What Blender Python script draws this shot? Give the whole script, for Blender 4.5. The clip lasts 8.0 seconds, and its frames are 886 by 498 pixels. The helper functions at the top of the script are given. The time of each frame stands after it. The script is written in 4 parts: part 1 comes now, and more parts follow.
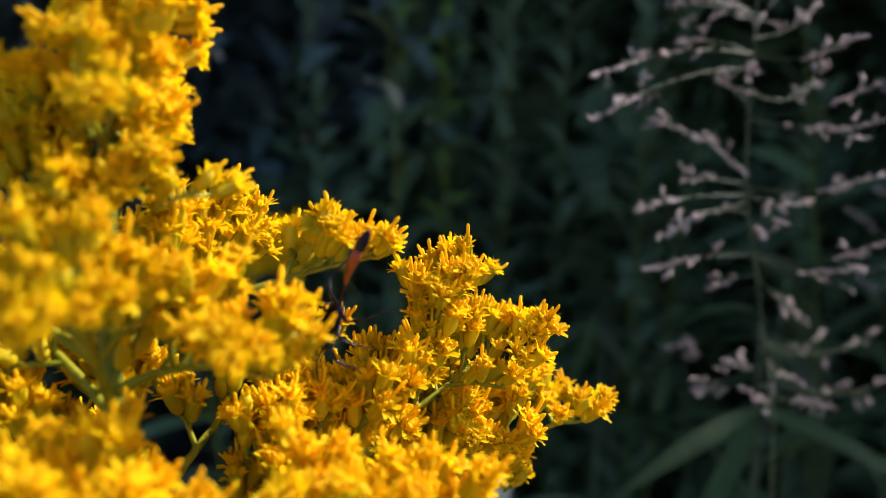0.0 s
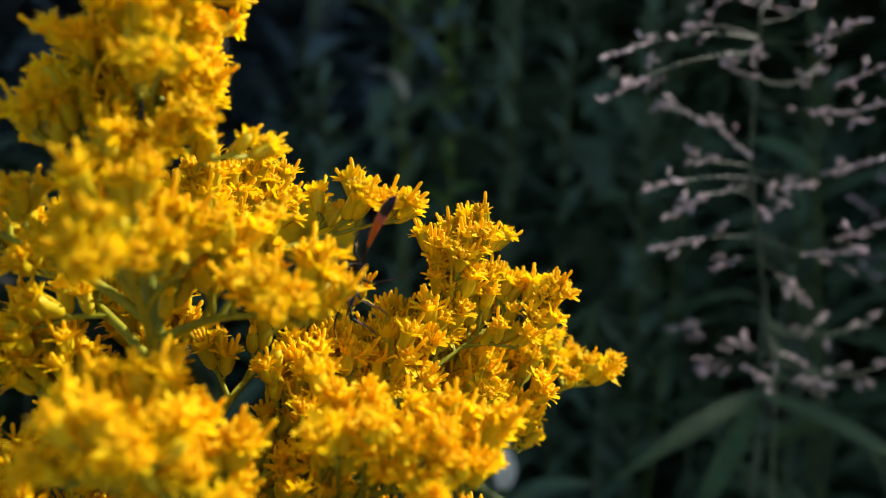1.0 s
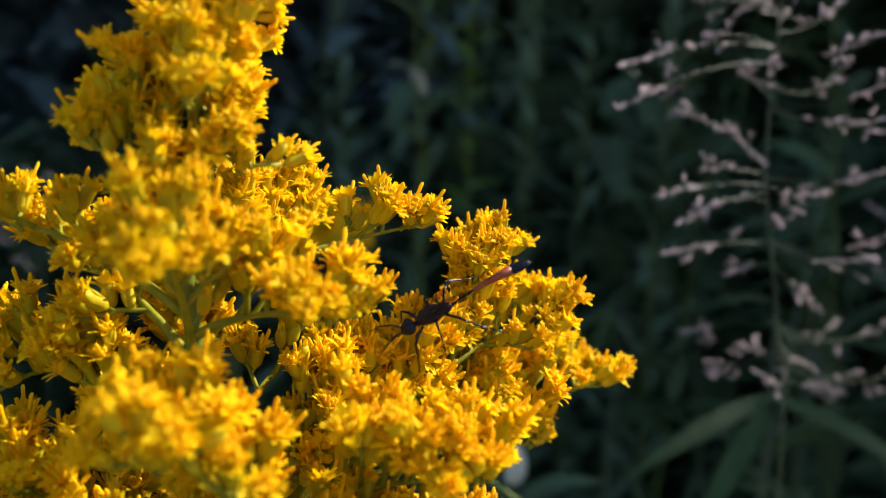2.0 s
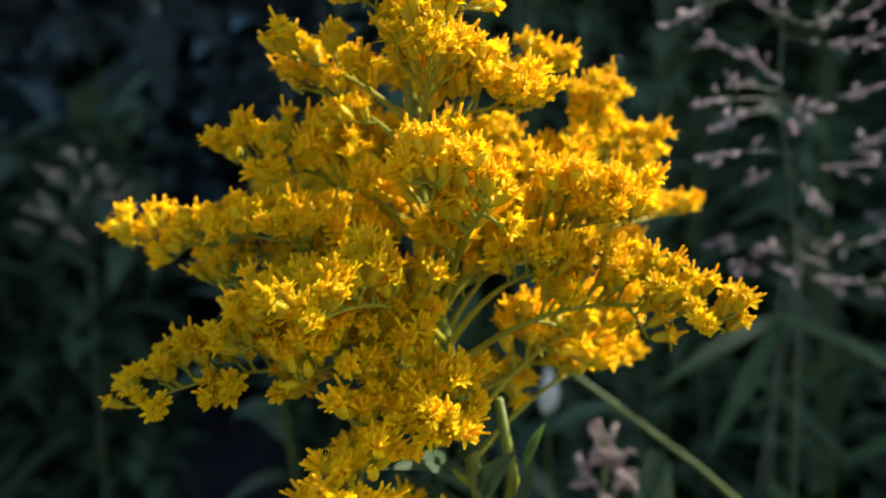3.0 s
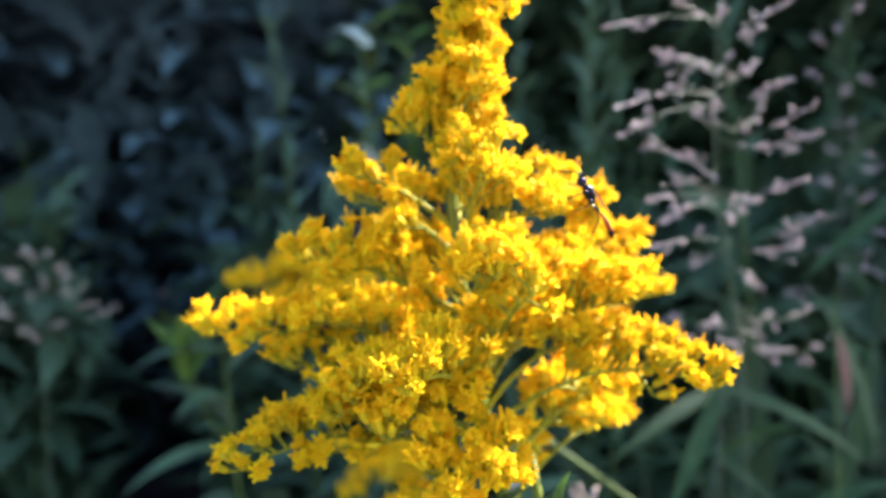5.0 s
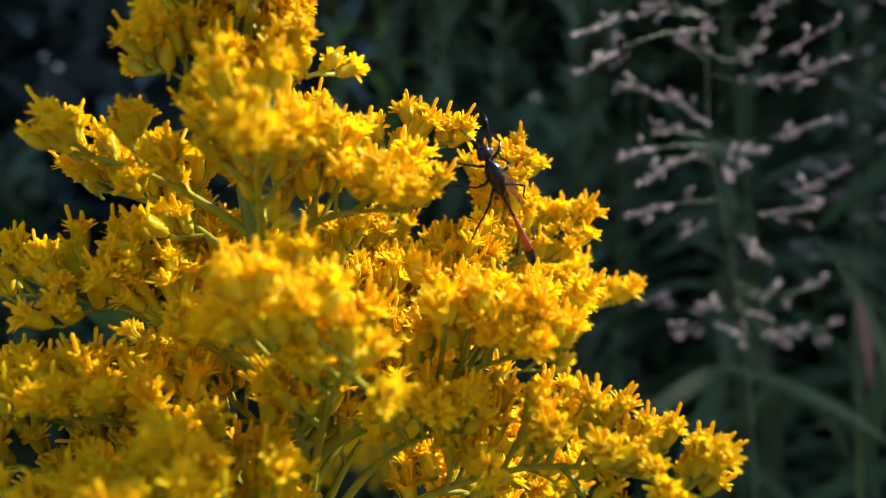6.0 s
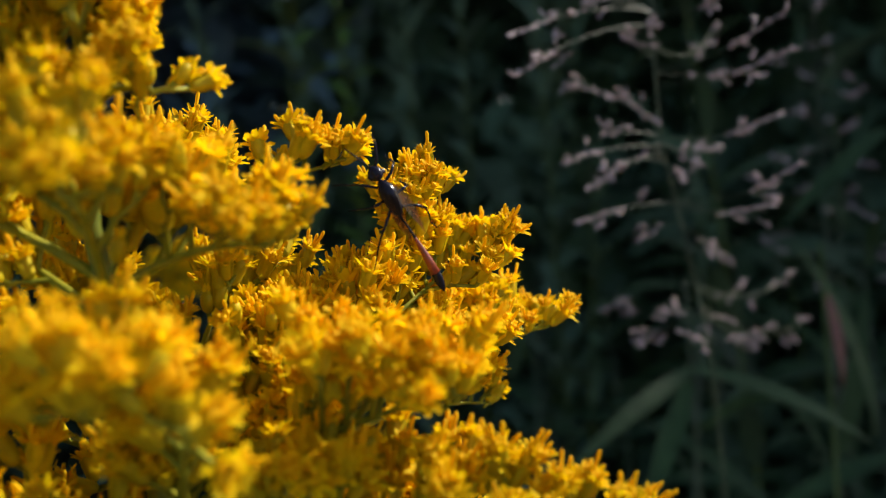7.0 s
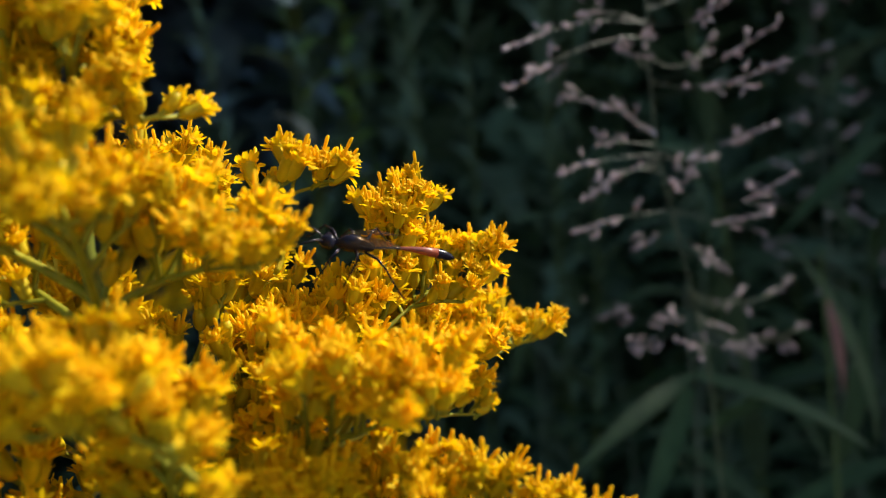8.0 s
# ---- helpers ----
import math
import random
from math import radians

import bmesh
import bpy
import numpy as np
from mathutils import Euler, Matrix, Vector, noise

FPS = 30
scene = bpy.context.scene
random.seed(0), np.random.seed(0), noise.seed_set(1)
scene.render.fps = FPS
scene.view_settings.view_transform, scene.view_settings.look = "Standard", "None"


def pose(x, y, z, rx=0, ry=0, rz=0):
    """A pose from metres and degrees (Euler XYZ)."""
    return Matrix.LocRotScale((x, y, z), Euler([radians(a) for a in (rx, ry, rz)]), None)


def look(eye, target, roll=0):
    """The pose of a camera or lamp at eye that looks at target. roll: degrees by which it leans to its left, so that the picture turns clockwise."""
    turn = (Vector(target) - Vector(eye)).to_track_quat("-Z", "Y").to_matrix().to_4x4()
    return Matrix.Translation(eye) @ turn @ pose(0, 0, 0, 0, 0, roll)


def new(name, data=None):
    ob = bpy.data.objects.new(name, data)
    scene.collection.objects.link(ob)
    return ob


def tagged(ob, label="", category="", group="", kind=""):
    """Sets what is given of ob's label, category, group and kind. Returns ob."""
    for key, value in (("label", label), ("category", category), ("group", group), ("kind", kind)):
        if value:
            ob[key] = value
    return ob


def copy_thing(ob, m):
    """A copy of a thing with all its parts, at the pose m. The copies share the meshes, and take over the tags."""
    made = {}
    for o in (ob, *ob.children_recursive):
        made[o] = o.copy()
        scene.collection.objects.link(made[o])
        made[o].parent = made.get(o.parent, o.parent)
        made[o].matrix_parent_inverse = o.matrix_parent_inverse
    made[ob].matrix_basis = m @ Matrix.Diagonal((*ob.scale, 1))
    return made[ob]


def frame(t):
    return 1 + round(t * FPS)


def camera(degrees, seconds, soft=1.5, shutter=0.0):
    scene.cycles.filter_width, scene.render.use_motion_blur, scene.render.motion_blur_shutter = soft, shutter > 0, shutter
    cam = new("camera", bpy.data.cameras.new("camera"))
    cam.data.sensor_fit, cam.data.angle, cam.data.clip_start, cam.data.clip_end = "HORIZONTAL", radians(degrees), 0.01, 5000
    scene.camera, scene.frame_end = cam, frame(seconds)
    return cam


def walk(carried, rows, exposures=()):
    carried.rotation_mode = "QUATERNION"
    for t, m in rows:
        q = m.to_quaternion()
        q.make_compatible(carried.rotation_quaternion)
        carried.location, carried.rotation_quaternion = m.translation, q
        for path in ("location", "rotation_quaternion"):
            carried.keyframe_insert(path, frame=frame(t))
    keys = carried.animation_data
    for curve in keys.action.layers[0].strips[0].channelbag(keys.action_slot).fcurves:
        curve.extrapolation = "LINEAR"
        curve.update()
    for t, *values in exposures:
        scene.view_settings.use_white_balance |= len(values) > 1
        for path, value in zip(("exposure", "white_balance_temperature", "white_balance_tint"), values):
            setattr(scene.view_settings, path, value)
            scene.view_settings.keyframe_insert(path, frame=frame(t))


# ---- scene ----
cam = camera(56.41, 8.0, soft=0.9, shutter=0.1)
cam.data.dof.use_dof = True
cam.data.dof.focus_distance = 0.115
cam.data.dof.aperture_fstop = 16.0
# seconds, place, yaw, pitch, roll
walk(cam, [(t, pose(x, y, z, 90 + pitch, roll, yaw)) for t, x, y, z, yaw, pitch, roll in [
    (0.0, 0.0, 0.0, 0.95, 0.0, -7.99, -0.01),
    (0.5, -0.0004, -0.0064, 0.9496, -0.06, -8.17, -0.3),
    (1.0, -0.0022, -0.0061, 0.9472, 0.24, -8.57, -0.23),
    (1.2, -0.0033, -0.007, 0.9492, 1.02, -8.98, -1.16),
    (2.3, -0.0029, -0.018, 0.9494, 1.59, -8.92, -1.25),
    (2.5, -0.0038, -0.0278, 0.9441, 1.09, -8.41, -0.04),
    (2.7, -0.0105, -0.0364, 0.9395, 1.24, -9.35, -0.4),
    (3.0, -0.03, -0.0584, 0.9249, 0.31, -8.83, 0.27),
    (3.2, -0.0427, -0.0679, 0.9148, -0.0, -9.27, 0.5),
    (3.5, -0.054, -0.0852, 0.907, -0.13, -9.32, 0.39),
    (4.0, -0.0716, -0.1042, 0.9151, -2.1, -5.97, 0.73),
    (4.5, -0.0704, -0.1079, 0.9162, -4.0, -3.44, 0.99),
    (4.8, -0.0647, -0.1021, 0.921, -4.58, -3.35, 0.83),
    (5.0, -0.0538, -0.0894, 0.9288, -4.97, -2.85, 1.32),
    (5.2, -0.042, -0.0735, 0.934, -5.0, -4.18, 1.84),
    (6.3, -0.0189, -0.0077, 0.9313, -5.81, -6.34, 4.89),
    (6.5, -0.0176, -0.0054, 0.9308, -6.52, -6.09, 5.89),
    (7.0, -0.0084, -0.006, 0.9331, -6.61, -6.0, 5.75),
    (7.5, -0.0055, -0.0131, 0.935, -6.06, -5.81, 5.79),
    (8.0, -0.0057, -0.0091, 0.9351, -6.17, -5.73, 5.94),
]],
     exposures=[(0.0, 0.6, 6500, 10), (2.8, 0.75, 6500, 10), (3.1, 1.25, 6450, 10), (3.4, 1.9, 6500, 10), (3.8, 2.72, 6100, 10), (4.1, 2.70, 6100, 10), (4.5, 2.36, 6050, 10), (4.9, 2.28, 6050, 10), (5.3, 1.7, 6200, 10), (6.3, 0.74, 6550, 10), (7.0, 0.30, 6550, 10), (8.0, 0.46, 6500, 10)])

# ---- world and sun ----
SUN_ELEVATION, SUN_AZIMUTH = 38.0, 22.0      # azimuth: degrees from +x towards +y
world = bpy.data.worlds.new("world")
scene.world = world
world.use_nodes = True
sky = world.node_tree.nodes.new("ShaderNodeTexSky")
sky.sky_type, sky.sun_disc = "NISHITA", False
sky.sun_elevation, sky.sun_rotation = radians(SUN_ELEVATION), radians(90 - SUN_AZIMUTH)
world.node_tree.links.new(sky.outputs[0], world.node_tree.nodes["Background"].inputs[0])
world.node_tree.nodes["Background"].inputs[1].default_value = 0.128
sun_data = bpy.data.lights.new("sun", "SUN")
sun_data.energy, sun_data.angle, sun_data.color = 5.6, radians(0.53), (1.0, 0.93, 0.82)
sun = new("sun", sun_data)
sun_from = Vector((math.cos(radians(SUN_ELEVATION)) * math.cos(radians(SUN_AZIMUTH)), math.cos(radians(SUN_ELEVATION)) * math.sin(radians(SUN_AZIMUTH)), math.sin(radians(SUN_ELEVATION))))
sun.matrix_basis = look(sun_from * 10, (0, 0, 0))


# ---- materials ----
def material(name, low, high, grain, rough=0.5, translucent=0.0, bump=0.2, streak=1.0, metal=0.0, coat=0.0, vary=0.15, island=False):
    """Two-colour surface: coarse blotches and fine grain at real size (grain: waves per metre), a slight shift from object to object."""
    m = bpy.data.materials.new(name)
    m.use_nodes = True
    nt = m.node_tree
    n, link = nt.nodes, nt.links.new
    bsdf, output = n["Principled BSDF"], n["Material Output"]
    coord, mapping = n.new("ShaderNodeTexCoord"), n.new("ShaderNodeMapping")
    mapping.inputs["Scale"].default_value = (1, 1, streak)
    link(coord.outputs["Object"], mapping.inputs["Vector"])
    fine, coarse = n.new("ShaderNodeTexNoise"), n.new("ShaderNodeTexNoise")
    for node, scale in ((fine, grain), (coarse, grain * 0.17)):
        node.inputs["Scale"].default_value, node.inputs["Detail"].default_value = scale, 4
        link(mapping.outputs[0], node.inputs["Vector"])
    blend = n.new("ShaderNodeMath")
    blend.operation = "MULTIPLY_ADD"
    blend.inputs[1].default_value = 0.5
    link(fine.outputs["Fac"], blend.inputs[0])
    half = n.new("ShaderNodeMath")
    half.operation = "MULTIPLY"
    half.inputs[1].default_value = 0.5
    link(coarse.outputs["Fac"], half.inputs[0])
    link(half.outputs[0], blend.inputs[2])
    ramp = n.new("ShaderNodeValToRGB")
    ramp.color_ramp.elements[0].position, ramp.color_ramp.elements[1].position = 0.36, 0.64
    ramp.color_ramp.elements[0].color, ramp.color_ramp.elements[1].color = (*low, 1), (*high, 1)
    link(blend.outputs[0], ramp.inputs[0])
    shift = n.new("ShaderNodeHueSaturation")
    if island:
        source = n.new("ShaderNodeNewGeometry").outputs["Random Per Island"]
    else:
        source = n.new("ShaderNodeObjectInfo").outputs["Random"]
    span = n.new("ShaderNodeMapRange")
    span.inputs["To Min"].default_value, span.inputs["To Max"].default_value = 1 - vary, 1 + vary
    link(source, span.inputs["Value"])
    link(span.outputs[0], shift.inputs["Value"])
    link(ramp.outputs[0], shift.inputs["Color"])
    link(shift.outputs[0], bsdf.inputs["Base Color"])
    bsdf.inputs["Roughness"].default_value, bsdf.inputs["Metallic"].default_value = rough, metal
    bsdf.inputs["Coat Weight"].default_value = coat
    relief = n.new("ShaderNodeBump")
    relief.inputs["Strength"].default_value, relief.inputs["Distance"].default_value = bump, 0.3 / grain
    link(fine.outputs["Fac"], relief.inputs["Height"])
    link(relief.outputs[0], bsdf.inputs["Normal"])
    if translucent:
        through_light, mix = n.new("ShaderNodeBsdfTranslucent"), n.new("ShaderNodeMixShader")
        mix.inputs[0].default_value = translucent
        link(shift.outputs[0], through_light.inputs["Color"])
        link(bsdf.outputs[0], mix.inputs[1])
        link(through_light.outputs[0], mix.inputs[2])
        link(mix.outputs[0], output.inputs["Surface"])
    return m


RAY = material("ray_floret", (0.95, 0.607, 0.003), (0.98, 0.743, 0.007), 900, 0.6, 0.48, 0.1, vary=0.10)
DISC = material("disc_floret", (0.94, 0.557, 0.003), (0.97, 0.687, 0.006), 1200, 0.6, 0.43, 0.1, vary=0.10)
BRACT = material("involucre", (0.58, 0.46, 0.006), (0.80, 0.61, 0.012), 700, 0.5, 0.35, 0.2, vary=0.18)
for petal in (RAY, DISC):
    petal.node_tree.nodes["Principled BSDF"].inputs["Specular IOR Level"].default_value = 0.12
TWIG = material("flower_twig", (0.20, 0.205, 0.008), (0.34, 0.31, 0.014), 600, 0.55, 0.1, 0.3)
STEM = material("goldenrod_stem", (0.11, 0.14, 0.012), (0.20, 0.215, 0.020), 500, 0.55, 0.0, 0.3, streak=0.15)
LEAF = material("goldenrod_leaf", (0.024, 0.047, 0.015), (0.046, 0.078, 0.027), 300, 0.68, 0.10, 0.3)
WEED = material("weed_leaf", (0.026, 0.056, 0.023), (0.054, 0.098, 0.040), 120, 0.55, 0.2, 0.3, vary=0.35)
# young or yellowing leaves; also leaves coloured as sunlit spots further back
FRESH_AND_SUN_SPOT = material("fresh_and_sun_spot_leaf", (0.060, 0.125, 0.022), (0.105, 0.190, 0.035), 200, 0.6, 0.3, 0.3)
WEED_STEM = material("weed_stem", (0.042, 0.070, 0.012), (0.078, 0.110, 0.020), 200, 0.55, 0.0, 0.3, streak=0.2)
VEIN = material("leaf_rib", (0.055, 0.100, 0.024), (0.095, 0.150, 0.040), 400, 0.6, 0.1, 0.2)
STRAP = material("grass_blade", (0.020, 0.046, 0.016), (0.040, 0.078, 0.028), 160, 0.68, 0.2, 0.25, streak=0.1, vary=0.25)
for plant in (BRACT, TWIG, STEM, LEAF, WEED_STEM, FRESH_AND_SUN_SPOT, STRAP):
    plant.node_tree.nodes["Principled BSDF"].inputs["Specular IOR Level"].default_value = 0.22
SPIKELET = material("spikelet", (0.36, 0.28, 0.28), (0.60, 0.49, 0.48), 900, 0.7, 0.2, 0.3, vary=0.4, island=True)
CULM = material("grass_culm", (0.030, 0.050, 0.022), (0.058, 0.085, 0.036), 400, 0.55, 0.0, 0.2, streak=0.1)
TAN = material("dry_spikelet", (0.31, 0.26, 0.20), (0.54, 0.46, 0.37), 500, 0.75, 0.15, 0.3, vary=0.25)
DRIED = material("dried_flower", (0.15, 0.108, 0.088), (0.30, 0.225, 0.190), 500, 0.8, 0.1, 0.3, vary=0.25)
RUST = material("dry_red_leaf", (0.15, 0.055, 0.042), (0.25, 0.11, 0.085), 300, 0.6, 0.2, 0.3)
# whitish leaf underside; also the colour of sun dapples on a far weed
PALE = material("pale_underside_and_sun_dapple", (0.38, 0.44, 0.37), (0.54, 0.59, 0.51), 300, 0.6, 0.2, 0.2)
SOIL = material("soil", (0.085, 0.064, 0.080), (0.170, 0.130, 0.145), 45, 0.9, 0.0, 0.8, vary=0.05)
BARK = material("bark", (0.06, 0.045, 0.035), (0.16, 0.12, 0.09), 60, 0.9, 0.0, 0.8, streak=0.2)
CANOPY = material("canopy_leaf", (0.035, 0.075, 0.025), (0.07, 0.12, 0.04), 60, 0.7, 0.25, 0.2, vary=0.25, island=True)
THICKET = material("thicket_leaf", (0.034, 0.072, 0.034), (0.076, 0.128, 0.062), 60, 0.7, 0.2, 0.2, vary=0.3, island=True)
# thicket leaf with the blue of hazy skylight put into its colour
SKYLIGHT_TINT = material("skylight_tint_leaf", (0.062, 0.108, 0.120), (0.130, 0.190, 0.205), 60, 0.75, 0.2, 0.2, vary=0.18, island=True)
SHELL = material("black_shell", (0.005, 0.005, 0.010), (0.014, 0.012, 0.024), 2500, 0.25, 0.0, 0.08, coat=0.0, vary=0.05)
SHELL.node_tree.nodes["Principled BSDF"].inputs["Specular IOR Level"].default_value = 0.2
RED_SHELL = material("red_shell", (0.16, 0.024, 0.007), (0.28, 0.048, 0.012), 1500, 0.42, 0.0, 0.15, coat=0.1, vary=0.05)
WING = material("wing_membrane", (0.05, 0.028, 0.014), (0.10, 0.06, 0.03), 1500, 0.5, 0.0, 0.1, vary=0.05)
clear, mix_wing = WING.node_tree.nodes.new("ShaderNodeBsdfTransparent"), WING.node_tree.nodes.new("ShaderNodeMixShader")
clear.inputs[0].default_value = (0.80, 0.66, 0.50, 1)
mix_wing.inputs[0].default_value = 0.11
WING.node_tree.links.new(clear.outputs[0], mix_wing.inputs[1])
WING.node_tree.links.new(WING.node_tree.nodes["Principled BSDF"].outputs[0], mix_wing.inputs[2])
WING.node_tree.links.new(mix_wing.outputs[0], WING.node_tree.nodes["Material Output"].inputs["Surface"])


# ---- mesh helpers ----
UP = Vector((0, 0, 1))
rnd = random.Random(7)


class Geo:
    """Gathers vertices and faces with a material slot each, and turns them into a mesh."""

    def __init__(self, *slots):
        self.v, self.f, self.m, self.slots = [], [], [], slots

    def tube(self, path, radii, sides=5, slot=0, cap=True):
        path = [Vector(p) for p in path]
        start = len(self.v)
        for i, p in enumerate(path):
            ahead = (path[min(i + 1, len(path) - 1)] - path[max(i - 1, 0)]).normalized()
            a = ahead.orthogonal().normalized() if i == 0 else (a - ahead * a.dot(ahead)).normalized()
            b = ahead.cross(a)
            for k in range(sides):
                w = math.tau * k / sides
                self.v.append(p + (a * math.cos(w) + b * math.sin(w)) * radii[i])
        for i in range(len(path) - 1):
            for k in range(sides):
                s, e = start + i * sides, (k + 1) % sides
                self.f.append((s + k, s + e, s + sides + e, s + sides + k))
                self.m.append(slot)
        if cap:
            self.f.append(tuple(start + (len(path) - 1) * sides + k for k in range(sides)))
            self.m.append(slot)

    def blade(self, base, tip, half, normal, droop=0.0, rows=6, slot=0, fold=0.25, blunt=0.0):
        """A leaf from base to tip, widest a third of the way along, folded on its midrib."""
        base, tip = Vector(base), Vector(tip)
        along = tip - base
        side = along.cross(normal).normalized()
        normal = side.cross(along).normalized()
        start = len(self.v)
        for i in range(rows + 1):
            s = i / rows
            width = half * max(0.03, math.sin(math.pi * min(1, s * 0.93 + 0.07) ** 0.75), blunt * (s > 0.5))
            mid = base + along * s + normal * (droop * 4 * s * (1 - s))
            up = normal * width * fold
            self.v += [mid - side * width + up, mid, mid + side * width + up]
        for i in range(rows):
            a = start + 3 * i
            self.f += [(a, a + 1, a + 4, a + 3), (a + 1, a + 2, a + 5, a + 4)]
            self.m += [slot, slot]

    def put(self, other, matrix):
        start = len(self.v)
        self.v += [matrix @ p for p in other.v]
        self.f += [tuple(start + i for i in face) for face in other.f]
        self.m += other.m

    def mesh(self, name):
        data = bpy.data.meshes.new(name)
        data.from_pydata([tuple(p) for p in self.v], [], self.f)
        for s in self.slots:
            data.materials.append(s)
        data.polygons.foreach_set("material_index", self.m)
        data.polygons.foreach_set("use_smooth", [True] * len(self.f))
        data.update()
        return data


def part(name, geo, parent=None, label="", matrix=None):
    """One mesh object under a thing or under a part."""
    ob = new(name, geo.mesh(name) if isinstance(geo, Geo) else geo)
    ob.parent = parent
    if matrix is not None:
        ob.matrix_basis = matrix
    return tagged(ob, label=label)


def aim(place, along, roll=0.0, size=1.0):
    """A matrix that sets local z along the given way."""
    q = Vector(along).to_track_quat("Z", "Y")
    return Matrix.Translation(place) @ q.to_matrix().to_4x4() @ Matrix.Rotation(roll, 4, "Z") @ Matrix.Diagonal((size, size, size, 1))


def bezier(a, b, c, s):
    return a * (1 - s) ** 2 + b * 2 * s * (1 - s) + c * s * s


# ---- ground ----
def build_ground():
    g = Geo(SOIL)
    rings = [0, 0.3, 0.6, 1, 1.5, 2.2, 3, 4, 6, 10, 20, 60, 200, 900]
    for i, r in enumerate(rings):
        for k in range(48):
            w = math.tau * k / 48
            x, y = r * math.cos(w), 0.8 + r * math.sin(w)
            g.v.append(Vector((x, y, 0.03 * noise.noise(Vector((x * 2.1, y * 2.1, 0))) if r < 60 else 0)))
    for i in range(len(rings) - 1):
        for k in range(48):
            e = (k + 1) % 48
            g.f.append((i * 48 + k, (i + 1) * 48 + k, (i + 1) * 48 + e, i * 48 + e))
            g.m.append(0)
    tagged(part("ground", g), "dark bare soil under the weeds", "ground", kind="structure")


build_ground()


# ---- flower heads ----
def flower_head(seed, opened=1.0):
    """A goldenrod head about 5 mm tall: a slim cup of bracts, a full brush of blunt rays and a tuft of standing disc florets."""
    r = random.Random(seed)
    g = Geo(BRACT, RAY, DISC)
    g.tube([(0, 0, h) for h in (0, 0.0003, 0.0009, 0.0019, 0.0027)], (0.0003, 0.00058, 0.00080, 0.00080, 0.00095), 6, 0, False)
    for k in range(4):
        # pointed bracts that overlap on the cup
        w = k * 1.57 + r.uniform(-0.2, 0.2)
        o = Vector((math.cos(w), math.sin(w), 0))
        g.blade(o * 0.00074 + UP * 0.0005, o * 0.00100 + UP * 0.0029, 0.00042, o, 0.00006, 2, 0, -0.3)
    count = r.randint(12, 15)
    for k in range(count):
        w = math.tau * (k + r.uniform(-0.4, 0.4)) / count
        out_way = Vector((math.cos(w), math.sin(w), 0))
        base = out_way * 0.0007 + UP * 0.0024
        rise = r.uniform(0.1, 1.05)
        reach = r.uniform(0.0012, 0.0018) * opened
        tip = base + (out_way * math.cos(rise) + UP * math.sin(rise)) * reach
        g.blade(base, tip, r.uniform(0.00036, 0.00048), UP - out_way * 0.5, 0.00012, 2, 1, 0.35, blunt=0.5)
    for k in range(r.randint(8, 10)):
        w = k * 2.4 + r.uniform(-0.3, 0.3)
        out_way = Vector((math.cos(w), math.sin(w), 0)) * math.sqrt((k + 0.5) / 11)
        a = out_way * 0.0006 + UP * 0.0025
        b = a + out_way * r.uniform(0.0004, 0.0009) + UP * r.uniform(0.0006, 0.0013)
        g.tube([a, b], (0.00020, 0.00034), 5, 2)
        for j in range(3):
            v = w + j * 2.09
            g.blade(b - UP * 0.0001, b + Vector((math.cos(v), math.sin(v), r.uniform(0.2, 0.9))) * 0.00062, 0.00024, UP, 0, 1, 2, 0.3)
        if r.random() < 0.2:
            # a blunt style or unopened floret that stands above the rest
            c = b + (UP + out_way * 0.35) * r.uniform(0.0007, 0.0017)
            g.tube([b, c, c + UP * 0.0003], (0.00020, 0.00024, 0.00012), 5, 2)
    return g


def flower_bud(seed):
    """A head still closed: the cup with a yellow point."""
    g = Geo(BRACT, RAY, DISC)
    g.tube([(0, 0, h) for h in (0, 0.0003, 0.0010, 0.0019, 0.0026)], (0.0003, 0.0006, 0.0008, 0.00075, 0.0005), 7, 0)
    for k in range(5):
        w = k * 1.257 + seed
        o = Vector((math.cos(w), math.sin(w), 0))
        g.blade(o * 0.0004 + UP * 0.0024, o * 0.0003 + UP * 0.0036, 0.0003, o, 0, 2, 1, 0.3)
    return g


HEADS = [flower_head(s, o) for s, o in ((1, 1.0), (2, 1.1), (3, 0.9), (4, 1.05), (5, 0.75))] + [flower_bud(1)]
HEAD_MESHES = [h.mesh("flower_head") for h in HEADS]

# ---- the goldenrod ----
STEM_AXIS = [Vector(p) for p in ((0.030, 0.100, 0.0), (0.012, 0.096, 0.45), (-0.012, 0.090, 0.80), (-0.021, 0.088, 0.841), (-0.0275, 0.088, 0.870), (-0.0335, 0.087, 0.900), (-0.0365, 0.087, 0.930), (-0.0345, 0.087, 0.952), (-0.0300, 0.088, 0.972), (-0.0270, 0.088, 0.984))]


def on_stem(z):
    for a, b in zip(STEM_AXIS, STEM_AXIS[1:]):
        if a.z <= z <= b.z:
            return a.lerp(b, (z - a.z) / (b.z - a.z))
    return STEM_AXIS[-1].copy()


goldenrod = tagged(new("goldenrod"), "blooming goldenrod with arching plumes of bright yellow flower heads", "goldenrod")
stem_geo = Geo(STEM)
stem_geo.tube(STEM_AXIS, (0.0028, 0.0024, 0.0018, 0.0016, 0.0014, 0.0012, 0.0011, 0.0009, 0.0007, 0.0005), 8)
part("stem", stem_geo, goldenrod)
single_heads = 0


